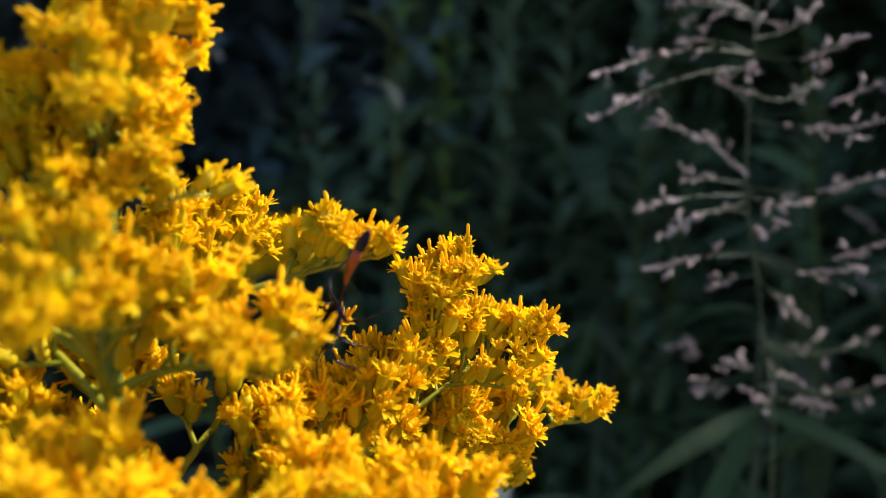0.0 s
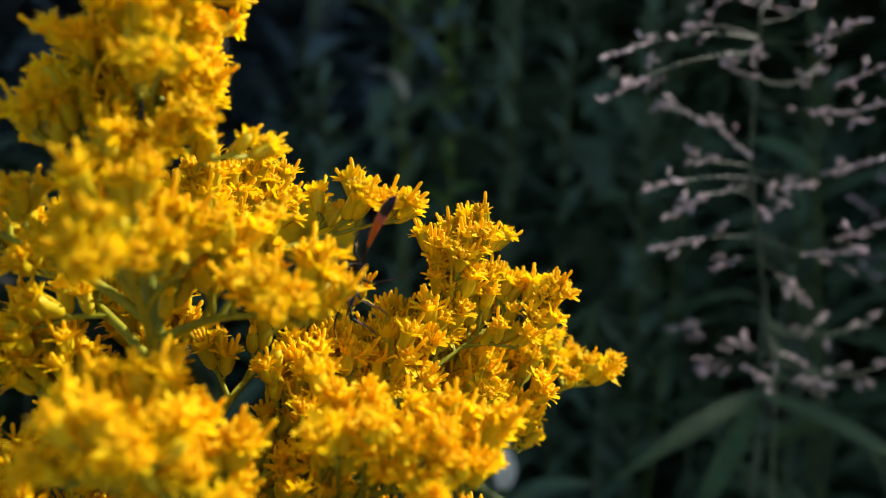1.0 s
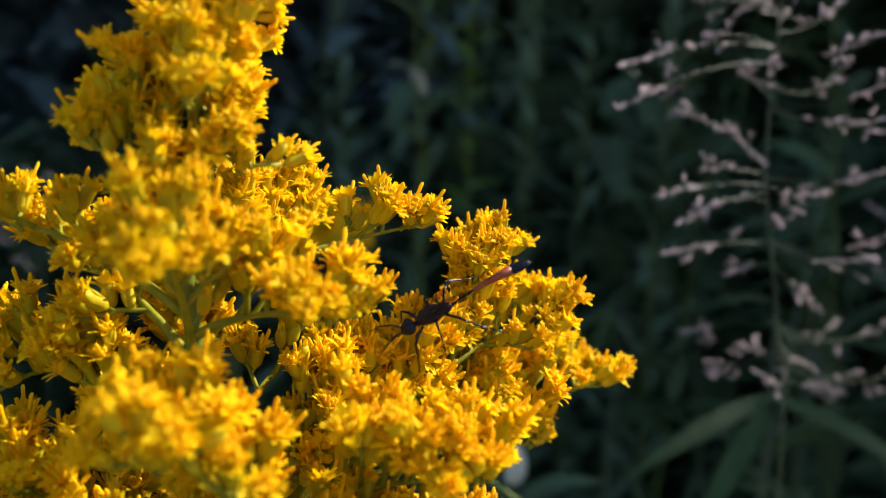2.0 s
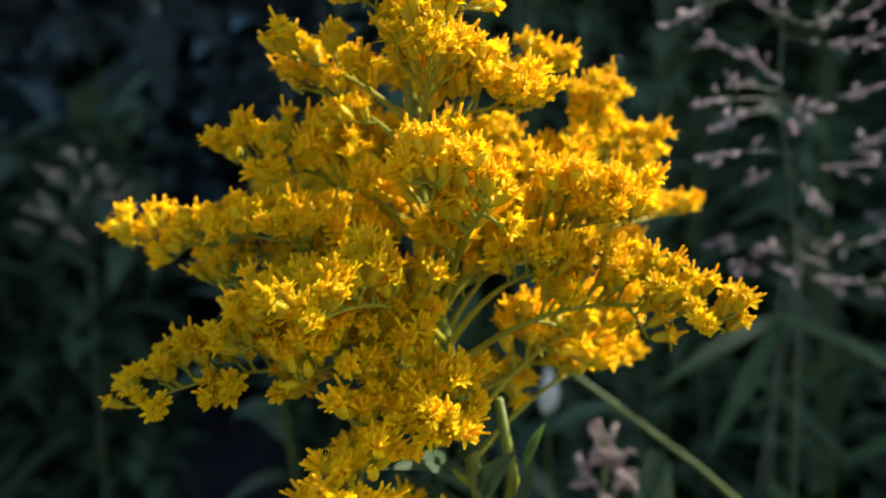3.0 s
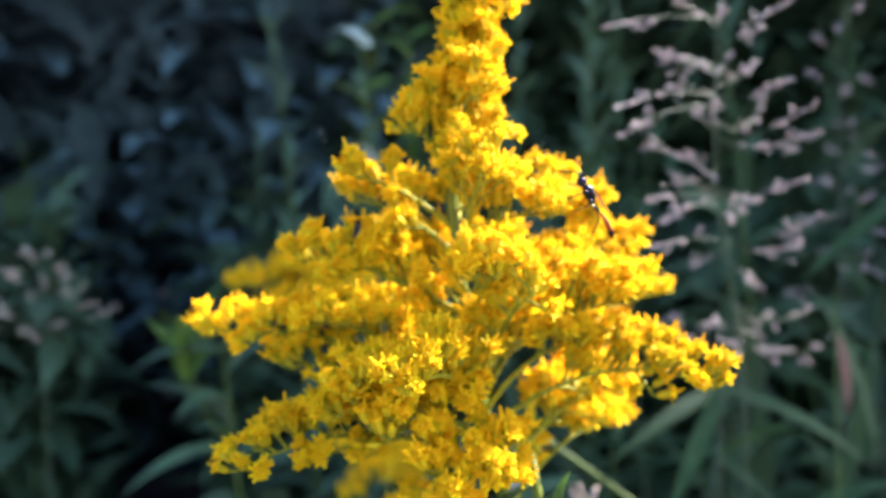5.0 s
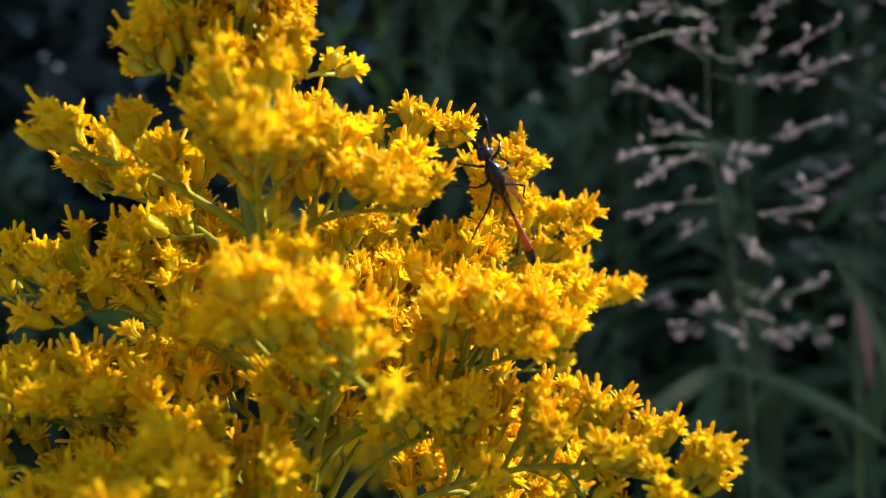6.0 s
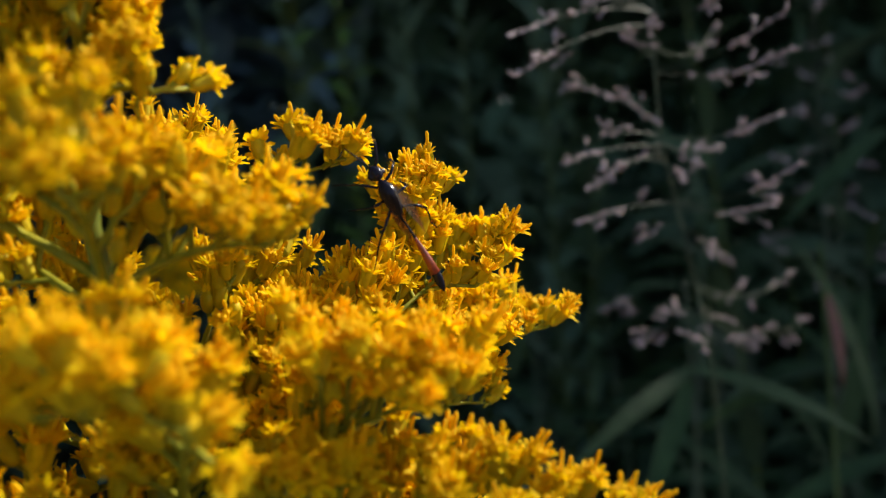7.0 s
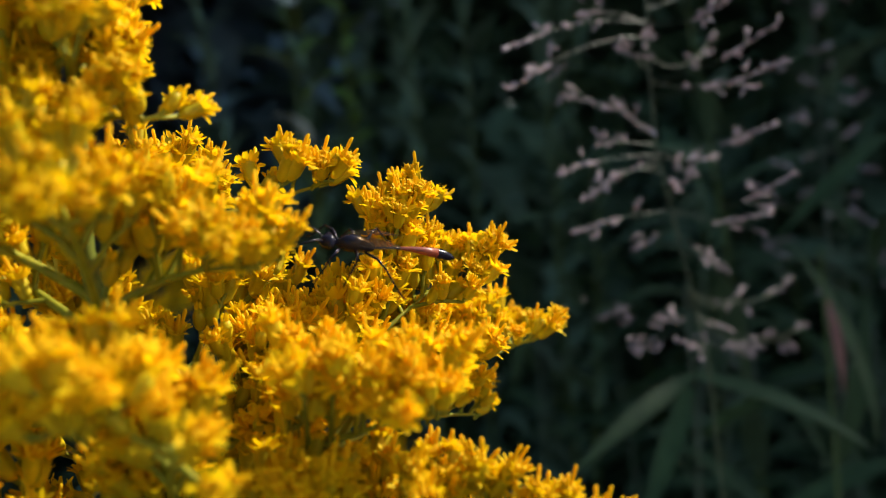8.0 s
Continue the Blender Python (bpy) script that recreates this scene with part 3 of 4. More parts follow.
def reed_clump(seed, height):
    """A leafy grass shoot with arching blades."""
    r = random.Random(seed)
    thing = tagged(new("reed_grass"), "leafy green reed shoot with arching blades", "grass", "reeds beside the goldenrod")
    g = Geo(CULM)
    g.tube([(0, 0, 0), (0.008, 0.004, height * 0.6), (0.0, 0.01, height)], (0.0022, 0.0018, 0.0008), 6)
    part("culm", g, thing)
    for i in range(13):
        s = 0.35 + 0.65 * i / 12
        w = i * 2.5 + r.uniform(-0.4, 0.4)
        base = Vector((0.006 * s, 0.006 * s, height * s))
        n = r.uniform(0.09, 0.15)
        tip = base + Vector((math.cos(w) * n, math.sin(w) * n, r.uniform(-0.02, 0.07)))
        b = Geo(STRAP)
        b.blade(base, tip, r.uniform(0.0045, 0.007), UP + Vector((0.1, -0.5, 0)), n * 0.22, 9, 0, 0.35)
        part("blade", b, thing)
    return thing


CLUMPS = [reed_clump(3, 0.80), reed_clump(4, 0.74), reed_clump(5, 0.86)]
spot = random.Random(5)
for i in range(16):
    x, y = 0.10 + 0.62 * spot.random(), 0.62 + 0.50 * spot.random()
    m = pose(x, y, 0, spot.uniform(-7, 7), spot.uniform(-7, 7), spot.uniform(0, 360))
    if i < 3:
        CLUMPS[i].matrix_basis = m
    else:
        copy_thing(CLUMPS[i % 3], m)

# ---- leaning bare stalk ----
stalk_geo = Geo(WEED_STEM)
STALK = [Vector(p) for p in [
    (0.0217, 0.23, 0.8292),
    (0.0639, 0.235, 0.796),
    (0.1155, 0.24, 0.7488),
]]
low = STALK[2] + (STALK[2] - STALK[1]) * 1.2
stalk_geo.tube([STALK[0] + (STALK[0] - STALK[1]) * 0.35, STALK[0], STALK[1], STALK[2], low, Vector((low.x + 0.16, 0.27, 0.30)), Vector((low.x + 0.22, 0.28, 0.0))], (0.0008, 0.0010, 0.0011, 0.0012, 0.0013, 0.0014, 0.0016), 8)
tagged(part("leaning_stalk", stalk_geo), "thin bare green stalk leaning behind the goldenrod", "stalk")

# ---- far goldenrods ----


def far_rod(tips, foot, label):
    """A goldenrod further back: stem, leaves and a few drooping yellow sprays."""
    thing = tagged(new("goldenrod"), label, "goldenrod")
    foot = Vector(foot)
    top = sum((Vector(t) for t in tips), Vector()) / len(tips) + Vector((0.05, 0.02, 0.03))
    g = Geo(WEED_STEM)
    g.tube([foot, foot.lerp(top, 0.5) + Vector((0.01, 0, 0)), top], (0.0024, 0.0018, 0.0008), 6)
    part("stem", g, thing)
    for t in tips:
        t = Vector(t)
        base = top + Vector((0, 0, -0.03))
        middle = base.lerp(t, 0.5) + UP * 0.012
        b = Geo(TWIG)
        b.tube([bezier(base, middle, t, i / 6) for i in range(7)], [0.001 - 0.0001 * i for i in range(7)], 5)
        twig = part("branch", b, thing)
        joined = Geo(BRACT, RAY, DISC)
        for i in range(64):
            s = 0.10 + 0.90 * i / 64
            p = bezier(base, middle, t, s) + Vector((rnd.uniform(-1, 1), rnd.uniform(-1, 1), rnd.uniform(-0.4, 0.7))) * (0.016 * (1 - s) + 0.006)
            joined.put(HEADS[rnd.randrange(6)], aim(p, Vector((rnd.uniform(-0.7, 0.7), rnd.uniform(-0.7, 0.7), 1)), rnd.random() * 6, 1.9))
        tagged(part("flower_cluster", joined, twig), kind="stuff")
    for i in range(12):
        z = 0.25 + 0.055 * i
        w = i * 2.4
        base = foot.lerp(top, z)
        leaf_part(thing, base, base + Vector((math.cos(w), math.sin(w), 0.3)) * 0.08, 0.008, 0.008, LEAF)
    return thing


FAR = [
    (-0.0956, 0.6, 0.7312),
    (-0.0884, 0.6, 0.6847),
    (-0.0165, 0.6, 0.7159),
    (-0.0308, 0.62, 0.6748),
    (-0.0659, 0.58, 0.7185),
]
FAR_SECOND = [
    (-0.1437, 0.42, 0.8836),
    (-0.1023, 0.42, 0.8925),
    (-0.1166, 0.42, 0.8704),
    (-0.0861, 0.43, 0.8764),
]
far_rod(FAR, (FAR[0][0] + 0.10, 0.63, 0), "smaller goldenrod with drooping yellow sprays among weeds")
far_rod(FAR_SECOND, (FAR_SECOND[0][0] + 0.30, 0.50, 0), "goldenrod half hidden behind the blooming one")

# ---- leafy weeds ----


def weed(height, leaves, length, half, seed, up=0.35):
    r = random.Random(seed)
    thing = new("weed")
    g = Geo(WEED_STEM)
    bend = [Vector((0, 0, 0)), Vector((r.uniform(-0.03, 0.03), r.uniform(-0.03, 0.03), height * 0.5)), Vector((r.uniform(-0.06, 0.06), r.uniform(-0.05, 0.05), height))]
    g.tube([bezier(*bend, i / 6) for i in range(7)], [0.0026 - 0.0003 * i for i in range(7)], 6)
    part("stem", g, thing)
    shapes = []
    for k in range(3):
        b = Geo(WEED)
        b.blade((0, 0, 0), (length * r.uniform(0.85, 1.1), 0, 0), half, UP, length * r.uniform(0.05, 0.16), 7, 0, 0.3, 0.006)
        shapes.append(b.mesh("leaf"))
    for i in range(leaves):
        s = 0.12 + 0.86 * i / leaves
        w = i * 2.4 + r.uniform(-0.4, 0.4)
        size = (1.15 - 0.7 * s ** 3) * r.uniform(0.8, 1.15)
        tilt = -r.uniform(-0.25, up + 0.9 * s * s)
        m = Matrix.Translation(bezier(*bend, s)) @ Matrix.Rotation(w, 4, "Z") @ Matrix.Rotation(tilt, 4, "Y") @ Matrix.Rotation(r.uniform(-0.5, 0.5), 4, "X") @ Matrix.Diagonal((size, size, size, 1))
        part("leaf", shapes[i % 3], thing, matrix=m)
    return thing


WEED_KINDS = [weed(0.95, 38, 0.11, 0.012, 11), weed(1.10, 42, 0.13, 0.011, 12, 0.6), weed(0.80, 34, 0.10, 0.015, 13), weed(1.25, 44, 0.14, 0.012, 14, 0.5), weed(0.62, 30, 0.10, 0.014, 15)]
WEED_LABELS = ("dark green leafy weed with narrow leaves", "tall weed with upswept narrow green leaves", "bushy weed with broad dark leaves", "tall leafy weed with long dull green leaves", "low leafy weed in the shade")
for kind, name_label in zip(WEED_KINDS, WEED_LABELS):
    tagged(kind, name_label, "weed", "weeds behind the goldenrod")


def in_path(x, y):
    """The bare strip that runs back between the weeds."""
    return -0.37 < x / (y + 0.1) < -0.21 and y > 0.7


spots = []
place = random.Random(21)
tries = 0
while len(spots) < 95 and tries < 4000:
    tries += 1
    y = 0.62 + 2.3 * place.random() ** 1.4
    x = place.uniform(-1, 1) * (0.42 + 0.62 * y)
    near = 0.07 + 0.05 * y
    if x < 0.2 and y < 1.3 or in_path(x, y):
        continue
    if any((x - a) ** 2 + (y - b) ** 2 < near * near for a, b in spots):
        continue
    spots.append((x, y))
for i, (x, y) in enumerate(spots):
    k = WEED_KINDS[i % 5]
    m = pose(x, y, 0, place.uniform(-6, 6), place.uniform(-6, 6), place.uniform(0, 360))
    if i < 5:
        k.matrix_basis = m
    else:
        copy_thing(k, m)

# weeds that stand up behind the plume, sunlight put into their paler leaf colour
SUNLIT_TINT = material("sunlit_tint_leaf", (0.058, 0.115, 0.068), (0.115, 0.185, 0.110), 120, 0.6, 0.25, 0.3, vary=0.25)


def sunlit_tint_weed(height, leaves, seed):
    r = random.Random(seed)
    thing = tagged(new("weed"), "upright weed with narrow leaves coloured lighter to look sunlit", "weed", "sage-green weeds behind the plume")
    g = Geo(WEED_STEM)
    g.tube([(0, 0, 0), (0.02, 0.01, height * 0.5), (0.0, 0.02, height)], (0.003, 0.0024, 0.0009), 6)
    part("stem", g, thing)
    blade = Geo(SUNLIT_TINT)
    blade.blade((0, 0, 0), (0.10, 0, 0), 0.011, UP, 0.010, 7, 0, 0.3, 0.006)
    shape = blade.mesh("leaf")
    for i in range(leaves):
        s = 0.25 + 0.74 * i / leaves
        size = (1.1 - 0.6 * s ** 3) * r.uniform(0.75, 1.2)
        m = Matrix.Translation((0.015 * math.sin(s * 3), 0.02 * s, height * s)) @ Matrix.Rotation(i * 2.4 + r.uniform(-0.4, 0.4), 4, "Z") @ Matrix.Rotation(-r.uniform(-0.1, 0.9), 4, "Y") @ Matrix.Diagonal((size, size, size, 1))
        part("leaf", shape, thing, matrix=m)
    return thing


SUNLIT_TINT_KINDS = [sunlit_tint_weed(1.20, 44, 61), sunlit_tint_weed(1.34, 48, 62)]
for i, (x, y) in enumerate(((0.02, 1.02), (0.13, 1.12), (-0.07, 1.22), (0.24, 1.0), (0.07, 1.34), (-0.13, 1.10), (0.30, 1.25), (0.17, 1.42), (-0.02, 1.5))):
    m = pose(x, y, 0, 3 * math.sin(i * 2.1), 3 * math.cos(i * 1.7), 77 * i)
    if i < 2:
        SUNLIT_TINT_KINDS[i].matrix_basis = m
    else:
        copy_thing(SUNLIT_TINT_KINDS[i % 2], m)

# the leafy stalk that stands nearer
stalk_weed = tagged(new("weed"), "grey-green weed stalk with drooping narrow leaves", "weed")
LEAFY = [Vector(p) for p in [
    (-0.1517, 0.6, 0.572),
    (-0.1717, 0.6, 0.7175),
    (-0.1779, 0.6, 0.8151),
]]
g = Geo(WEED_STEM)
g.tube([(LEAFY[0].x + 0.05, 0.60, 0), LEAFY[0], LEAFY[1], LEAFY[2]], (0.0018, 0.0018, 0.0015, 0.0008), 7)
part("stem", g, stalk_weed)
for i in range(11):
    s = i / 10
    base = LEAFY[0].lerp(LEAFY[1], s * 2) if s < 0.5 else LEAFY[1].lerp(LEAFY[2], s * 2 - 1)
    w = (2.9, 0.2, 4.2, 3.6)[i % 4] + 0.9 * math.sin(i * 1.7)
    leaf_part(stalk_weed, base, base + Vector((math.cos(w) * 0.08, math.sin(w) * 0.08, 0.005 + 0.03 * math.sin(i * 2.9))) * (0.8 + 0.3 * math.sin(i * 1.3)), 0.0075, 0.012, WEED)

for i in range(9):
    # the fresh green tuft at its top
    w = i * 2.4
    base = Vector((-0.209, 0.6, 0.788 + 0.003 * i))
    leaf_part(stalk_weed, base, base + Vector((math.cos(w) * 0.030, math.sin(w) * 0.030, 0.034 + 0.012 * (i % 3))), 0.0062, 0.004, FRESH_AND_SUN_SPOT, label="fresh green leaf")
g = Geo(WEED_STEM)
g.tube([(-0.1740, 0.6, 0.735), (-0.195, 0.6, 0.765), (-0.209, 0.6, 0.815)], (0.0013, 0.0011, 0.0007), 6)
part("side_stem", g, stalk_weed)

# a weed further back, with sun dapples painted as pale and yellow-green leaves
pale_weed = tagged(new("weed"), "weed behind the goldenrod with some leaves coloured as sun dapples", "weed")
PALE_SPOT = Vector((-0.061, 0.9, 1.0925))
g = Geo(WEED_STEM)
g.tube([(PALE_SPOT.x + 0.03, PALE_SPOT.y + 0.02, 0), (PALE_SPOT.x + 0.02, PALE_SPOT.y + 0.01, 0.6), PALE_SPOT + UP * 0.06], (0.003, 0.0025, 0.001), 6)
part("stem", g, pale_weed)
for i in range(14):
    w = i * 2.4
    base = PALE_SPOT + Vector((0.012, 0.008, 0.05 - 0.024 * i))
    leaf_part(pale_weed, base, base + Vector((math.cos(w) * 0.07, math.sin(w) * 0.07, 0.02 + 0.012 * math.sin(i * 1.9))), 0.010, 0.012, PALE if i in (1, 7) else FRESH_AND_SUN_SPOT if i in (0, 3, 5) else LEAF)

# a slim weed between the paler ones, its yellow-green leaf colour stands for sunlight
sun_spot_weed = tagged(new("weed"), "slim weed in the thicket, leaves coloured yellow-green to look sunlit", "weed")
g = Geo(WEED_STEM)
g.tube([(0.02, 1.03, 0), (0.008, 1.01, 0.6), (-0.002, 1.0, 1.16)], (0.003, 0.0024, 0.0009), 6)
part("stem", g, sun_spot_weed)
for i in range(16):
    w = i * 2.4 + 0.5
    base = Vector((0.004, 1.005, 1.15 - 0.022 * i))
    leaf_part(sun_spot_weed, base, base + Vector((math.cos(w) * 0.045, math.sin(w) * 0.045, 0.018 + 0.012 * math.sin(i * 2.3))), 0.0085, 0.006, FRESH_AND_SUN_SPOT)

# ---- dry seed head and red leaf ----
dry = tagged(new("dried_flower"), "withered pinkish tan flower cluster behind the stem", "dried flower")
DRY = Vector((0.0205, 0.2, 0.8065))
g = Geo(WEED_STEM)
g.tube([(DRY.x + 0.03, 0.22, 0), (DRY.x + 0.008, 0.207, 0.5), DRY + Vector((0.003, 0.006, -0.03)), DRY + UP * 0.016], (0.0015, 0.0013, 0.0009, 0.0006), 6)
part("stem", g, dry)
for i in range(38):
    # shrivelled curled petals, crowded above and hanging below
    low_end = i > 24
    a = DRY + Vector((rnd.uniform(-1, 1) * 0.006, rnd.uniform(-1, 1) * 0.005, rnd.uniform(-0.027, -0.008) if low_end else rnd.uniform(-0.008, 0.013)))
    w = Vector((rnd.uniform(-1, 1), rnd.uniform(-0.7, 0.7), rnd.uniform(-1.1, -0.1) if low_end else rnd.uniform(-0.4, 0.8))).normalized()
    n = rnd.uniform(0.006, 0.011)
    hook = w.cross(Vector((rnd.uniform(-1, 1), -1, rnd.uniform(-1, 1)))).normalized() * n
    g = Geo(DRIED)
    g.tube([a, a + w * n * 0.3, a + w * n * 0.62 + hook * 0.12, a + w * n * 0.82 + hook * 0.34, a + w * n * 0.80 + hook * 0.60], (0.0006, 0.0012, 0.0013, 0.0010, 0.0003), 6)
    part("dry_petal", g, dry)

# a pale upturned leaf far behind the forked stem, and a grey-green one beside the bare stalk
turned = tagged(new("weed"), "weed stalk with one whitish upturned leaf", "weed")
g = Geo(WEED_STEM)
g.tube([(0.045, 0.45, 0), (0.036, 0.435, 0.5), (0.0306, 0.425, 0.755)], (0.0018, 0.0014, 0.0007), 6)
part("stem", g, turned)
leaf_part(turned, (0.0300, 0.422, 0.750), (0.0290, 0.418, 0.782), 0.0062, 0.002, PALE, label="whitish leaf underside", normal=Vector((0.3, -1, 0.1)))
for w in range(5):
    base = Vector((0.032 + 0.003 * w, 0.427 + 0.003 * w, 0.735 - 0.045 * w))
    leaf_part(turned, base, base + Vector((math.cos(w * 2.4) * 0.05, math.sin(w * 2.4) * 0.05, 0.015)), 0.007, 0.008, WEED)
grey = tagged(new("weed"), "low weed with grey-green upright leaves under the bare stalk", "weed")
g = Geo(WEED_STEM)
g.tube([(0.06, 0.29, 0), (0.055, 0.275, 0.5), (0.052, 0.262, 0.752)], (0.0016, 0.0013, 0.0008), 6)
part("stem", g, grey)
for base, tip, half in (
    ((0.0520, 0.262, 0.752), (0.0566, 0.250, 0.7930), 0.0052), ((0.0520, 0.262, 0.745), (0.0420, 0.245, 0.7860), 0.0050),
    ((0.0522, 0.263, 0.735), (0.0820, 0.262, 0.7640), 0.0060), ((0.0524, 0.264, 0.725), (0.0300, 0.255, 0.7520), 0.0060),
):
    leaf_part(grey, base, tip, half, 0.003, WEED, normal=Vector((0.1, -0.9, 0.4)))
RED = Vector((0.2308, 0.3968, 0.8224))
red_weed = tagged(new("weed"), "thin weed stalk with one rusty red withered leaf", "weed")
g = Geo(WEED_STEM)
g.tube([(RED.x + 0.02, RED.y + 0.01, 0), (RED.x + 0.008, RED.y + 0.005, 0.5), RED + UP * 0.05], (0.002, 0.0018, 0.0008), 6)
part("stem", g, red_weed)
leaf_part(red_weed, RED + Vector((0.004, 0.004, 0.022)), RED + Vector((0.006, -0.004, -0.028)), 0.0030, 0.003, RUST, "withered_leaf", "rusty red withered leaf", Vector((0, -1, 0.2)))

# ---- shrubs that close the place, and an unseen tree added for shade ----


def leaf_cloud(name, label, centres, count, size, seed):
    """Many separate leaves scattered over lobes."""
    r = random.Random(seed)
    g = Geo(CANOPY)
    for i in range(count):
        cx, cy, cz, rx, ry, rz = centres[r.randrange(len(centres))]
        while True:
            q = Vector((r.uniform(-1, 1), r.uniform(-1, 1), r.uniform(-1, 1)))
            if 0.25 < q.length < 1:
                break
        p = Vector((cx + q.x * rx, cy + q.y * ry, cz + q.z * rz))
        way = Vector((r.uniform(-1, 1), r.uniform(-1, 1), r.uniform(-0.9, 0.5))).normalized()
        n = size * r.uniform(0.7, 1.3)
        g.blade(p, p + way * n, n * 0.26, Vector((r.uniform(-0.6, 0.6), r.uniform(-0.6, 0.6), 1)), n * 0.1, 2)
    return part(name, g)


def shrub(label, x, y, height, spread, seed):
    thing = tagged(new("shrub"), label, "shrub", "shrubs closing the thicket")
    r = random.Random(seed)
    for k in range(5):
        w = k * 1.26 + seed
        g = Geo(BARK)
        top = Vector((x + math.cos(w) * spread * 0.6, y + math.sin(w) * spread * 0.5, height * r.uniform(0.6, 0.9)))
        g.tube([(x + math.cos(w) * 0.05, y + math.sin(w) * 0.05, 0), Vector((x, y, 0)).lerp(top, 0.5) + Vector((0, 0, 0.1)), top], (0.022, 0.015, 0.005), 7)
        part("limb", g, thing)
    lobes = [(x + r.uniform(-1, 1) * spread * 0.6, y + r.uniform(-1, 1) * spread * 0.5, height * (0.15 + 0.75 * (k / 8)), spread * 0.55, spread * 0.5, height * 0.2) for k in range(9)]
    crown = leaf_cloud("crown", label, lobes, 3600, 0.085, seed)
    crown.parent = thing
    tagged(crown, kind="stuff")


for i, (x, y, h) in enumerate(((-2.3, 3.0, 2.3), (-1.3, 3.7, 2.5), (-0.3, 3.5, 2.4), (0.7, 3.8, 2.5), (1.7, 3.3, 2.4), (2.5, 2.4, 2.4), (-2.6, 1.8, 2.0))):
    shrub("dense dark green shrub closing the thicket", x, y, h, 0.9, 31 + i)
# unseen tree, added to keep the sun off everything behind the goldenrod
tree = tagged(new("tree"), "unseen tree added so that its crown shades the thicket", "tree")
g = Geo(BARK)
g.tube([(2.3, 3.4, 0), (2.25, 3.3, 1.2), (2.1, 3.0, 2.4), (1.9, 2.6, 3.6)], (0.13, 0.11, 0.09, 0.05), 12)
part("trunk", g, tree)
for k in range(8):
    w = 2.2 + k * 0.62
    g = Geo(BARK)
    start = Vector((2.15, 3.1, 2.0 + 0.12 * k))
    g.tube([start, start + Vector((math.cos(w) * 0.8, math.sin(w) * 0.8, 0.5)), start + Vector((math.cos(w) * 1.7, math.sin(w) * 1.6, 0.7))], (0.05, 0.035, 0.012), 7)
    part("limb", g, tree)
# rows of lobes over the thicket; the last three are added to shade the reed
lobes = [(0.20 + 0.7 * (k % 8), 1.79 + 0.70 * (k // 8), 2.80 + 0.2 * math.sin(k * 2.3), 0.47, 0.50, 0.32) for k in range(16)] + [(2.25, 1.56, 2.7, 0.36, 0.24, 0.25), (2.7, 1.56, 2.75, 0.36, 0.24, 0.25), (3.15, 1.58, 2.7, 0.36, 0.24, 0.25)]
crown = leaf_cloud("crown", "", lobes, 12500, 0.13, 77)
crown.parent = tree
tagged(crown, kind="stuff")

# ---- the thicket that fills the distance ----
def thicket(label, count, box, size, seed, leaf=None):
    r = random.Random(seed)
    g = Geo(leaf or THICKET)
    (x0, x1), (y0, y1), (z0, z1) = box
    for i in range(count):
        x, y = r.uniform(x0, x1), r.uniform(y0, y1)
        top = z1 * (0.75 + 0.35 * noise.noise(Vector((x * 1.7, y * 1.7, seed))))
        p = Vector((x, y, r.uniform(z0, top)))
        if in_path(x, y) and (y < 2.2 or p.z < 0.5 and y < 2.9) or x < 0.15 and y < 1.3:
            continue
        w = r.uniform(0, math.tau)
        way = Vector((math.cos(w), math.sin(w), r.uniform(-0.6, 0.8))).normalized()
        n = size * r.uniform(0.7, 1.3)
        g.blade(p, p + way * n, n * 0.19, UP, n * 0.12, 2)
    return tagged(part("undergrowth", g), label, "undergrowth", kind="stuff")


thicket("dense dark undergrowth of narrow leaves", 18000, ((-0.15, 3.6), (2.2, 3.4), (0.0, 2.9)), 0.17, 5)
# the left part takes the leaf colour tinted blue for skylit haze
thicket("dense undergrowth with leaves tinted blue for hazy skylit shade", 11000, ((-3.6, 0.05), (2.2, 3.4), (0.0, 2.9)), 0.23, 15, SKYLIGHT_TINT)
thicket("dense dark undergrowth at the back", 11000, ((-4.5, 4.5), (3.6, 4.6), (0.0, 3.6)), 0.34, 9)
thicket("shaded undergrowth of narrow leaves between the weeds", 11000, ((-2.0, 2.0), (1.1, 2.2), (0.0, 1.15)), 0.14, 6)
thicket("low shaded undergrowth near the goldenrod", 3500, ((-1.1, 1.1), (0.62, 1.1), (0.0, 0.68)), 0.10, 8)

# ---- the wasp ----
MM = 0.00087


def lathe(g, stations, slot=0, sides=12):
    """A body along x: stations of x, radius, height of the axis (in millimetres)."""
    g.tube([(x * MM, 0, z * MM) for x, _, z in stations], [r * MM for _, r, _ in stations], sides, slot)


wasp = tagged(new("wasp"), "slender thread-waisted black wasp with a red-banded abdomen", "wasp")
g = Geo(SHELL)
lathe(g, ((2.2, 0.15, 0), (2.5, 0.8, 0), (3.1, 1.15, 0), (3.7, 1.05, -0.1), (4.2, 0.7, -0.3), (4.6, 0.15, -0.5)))
wasp_head = part("head", g, wasp)
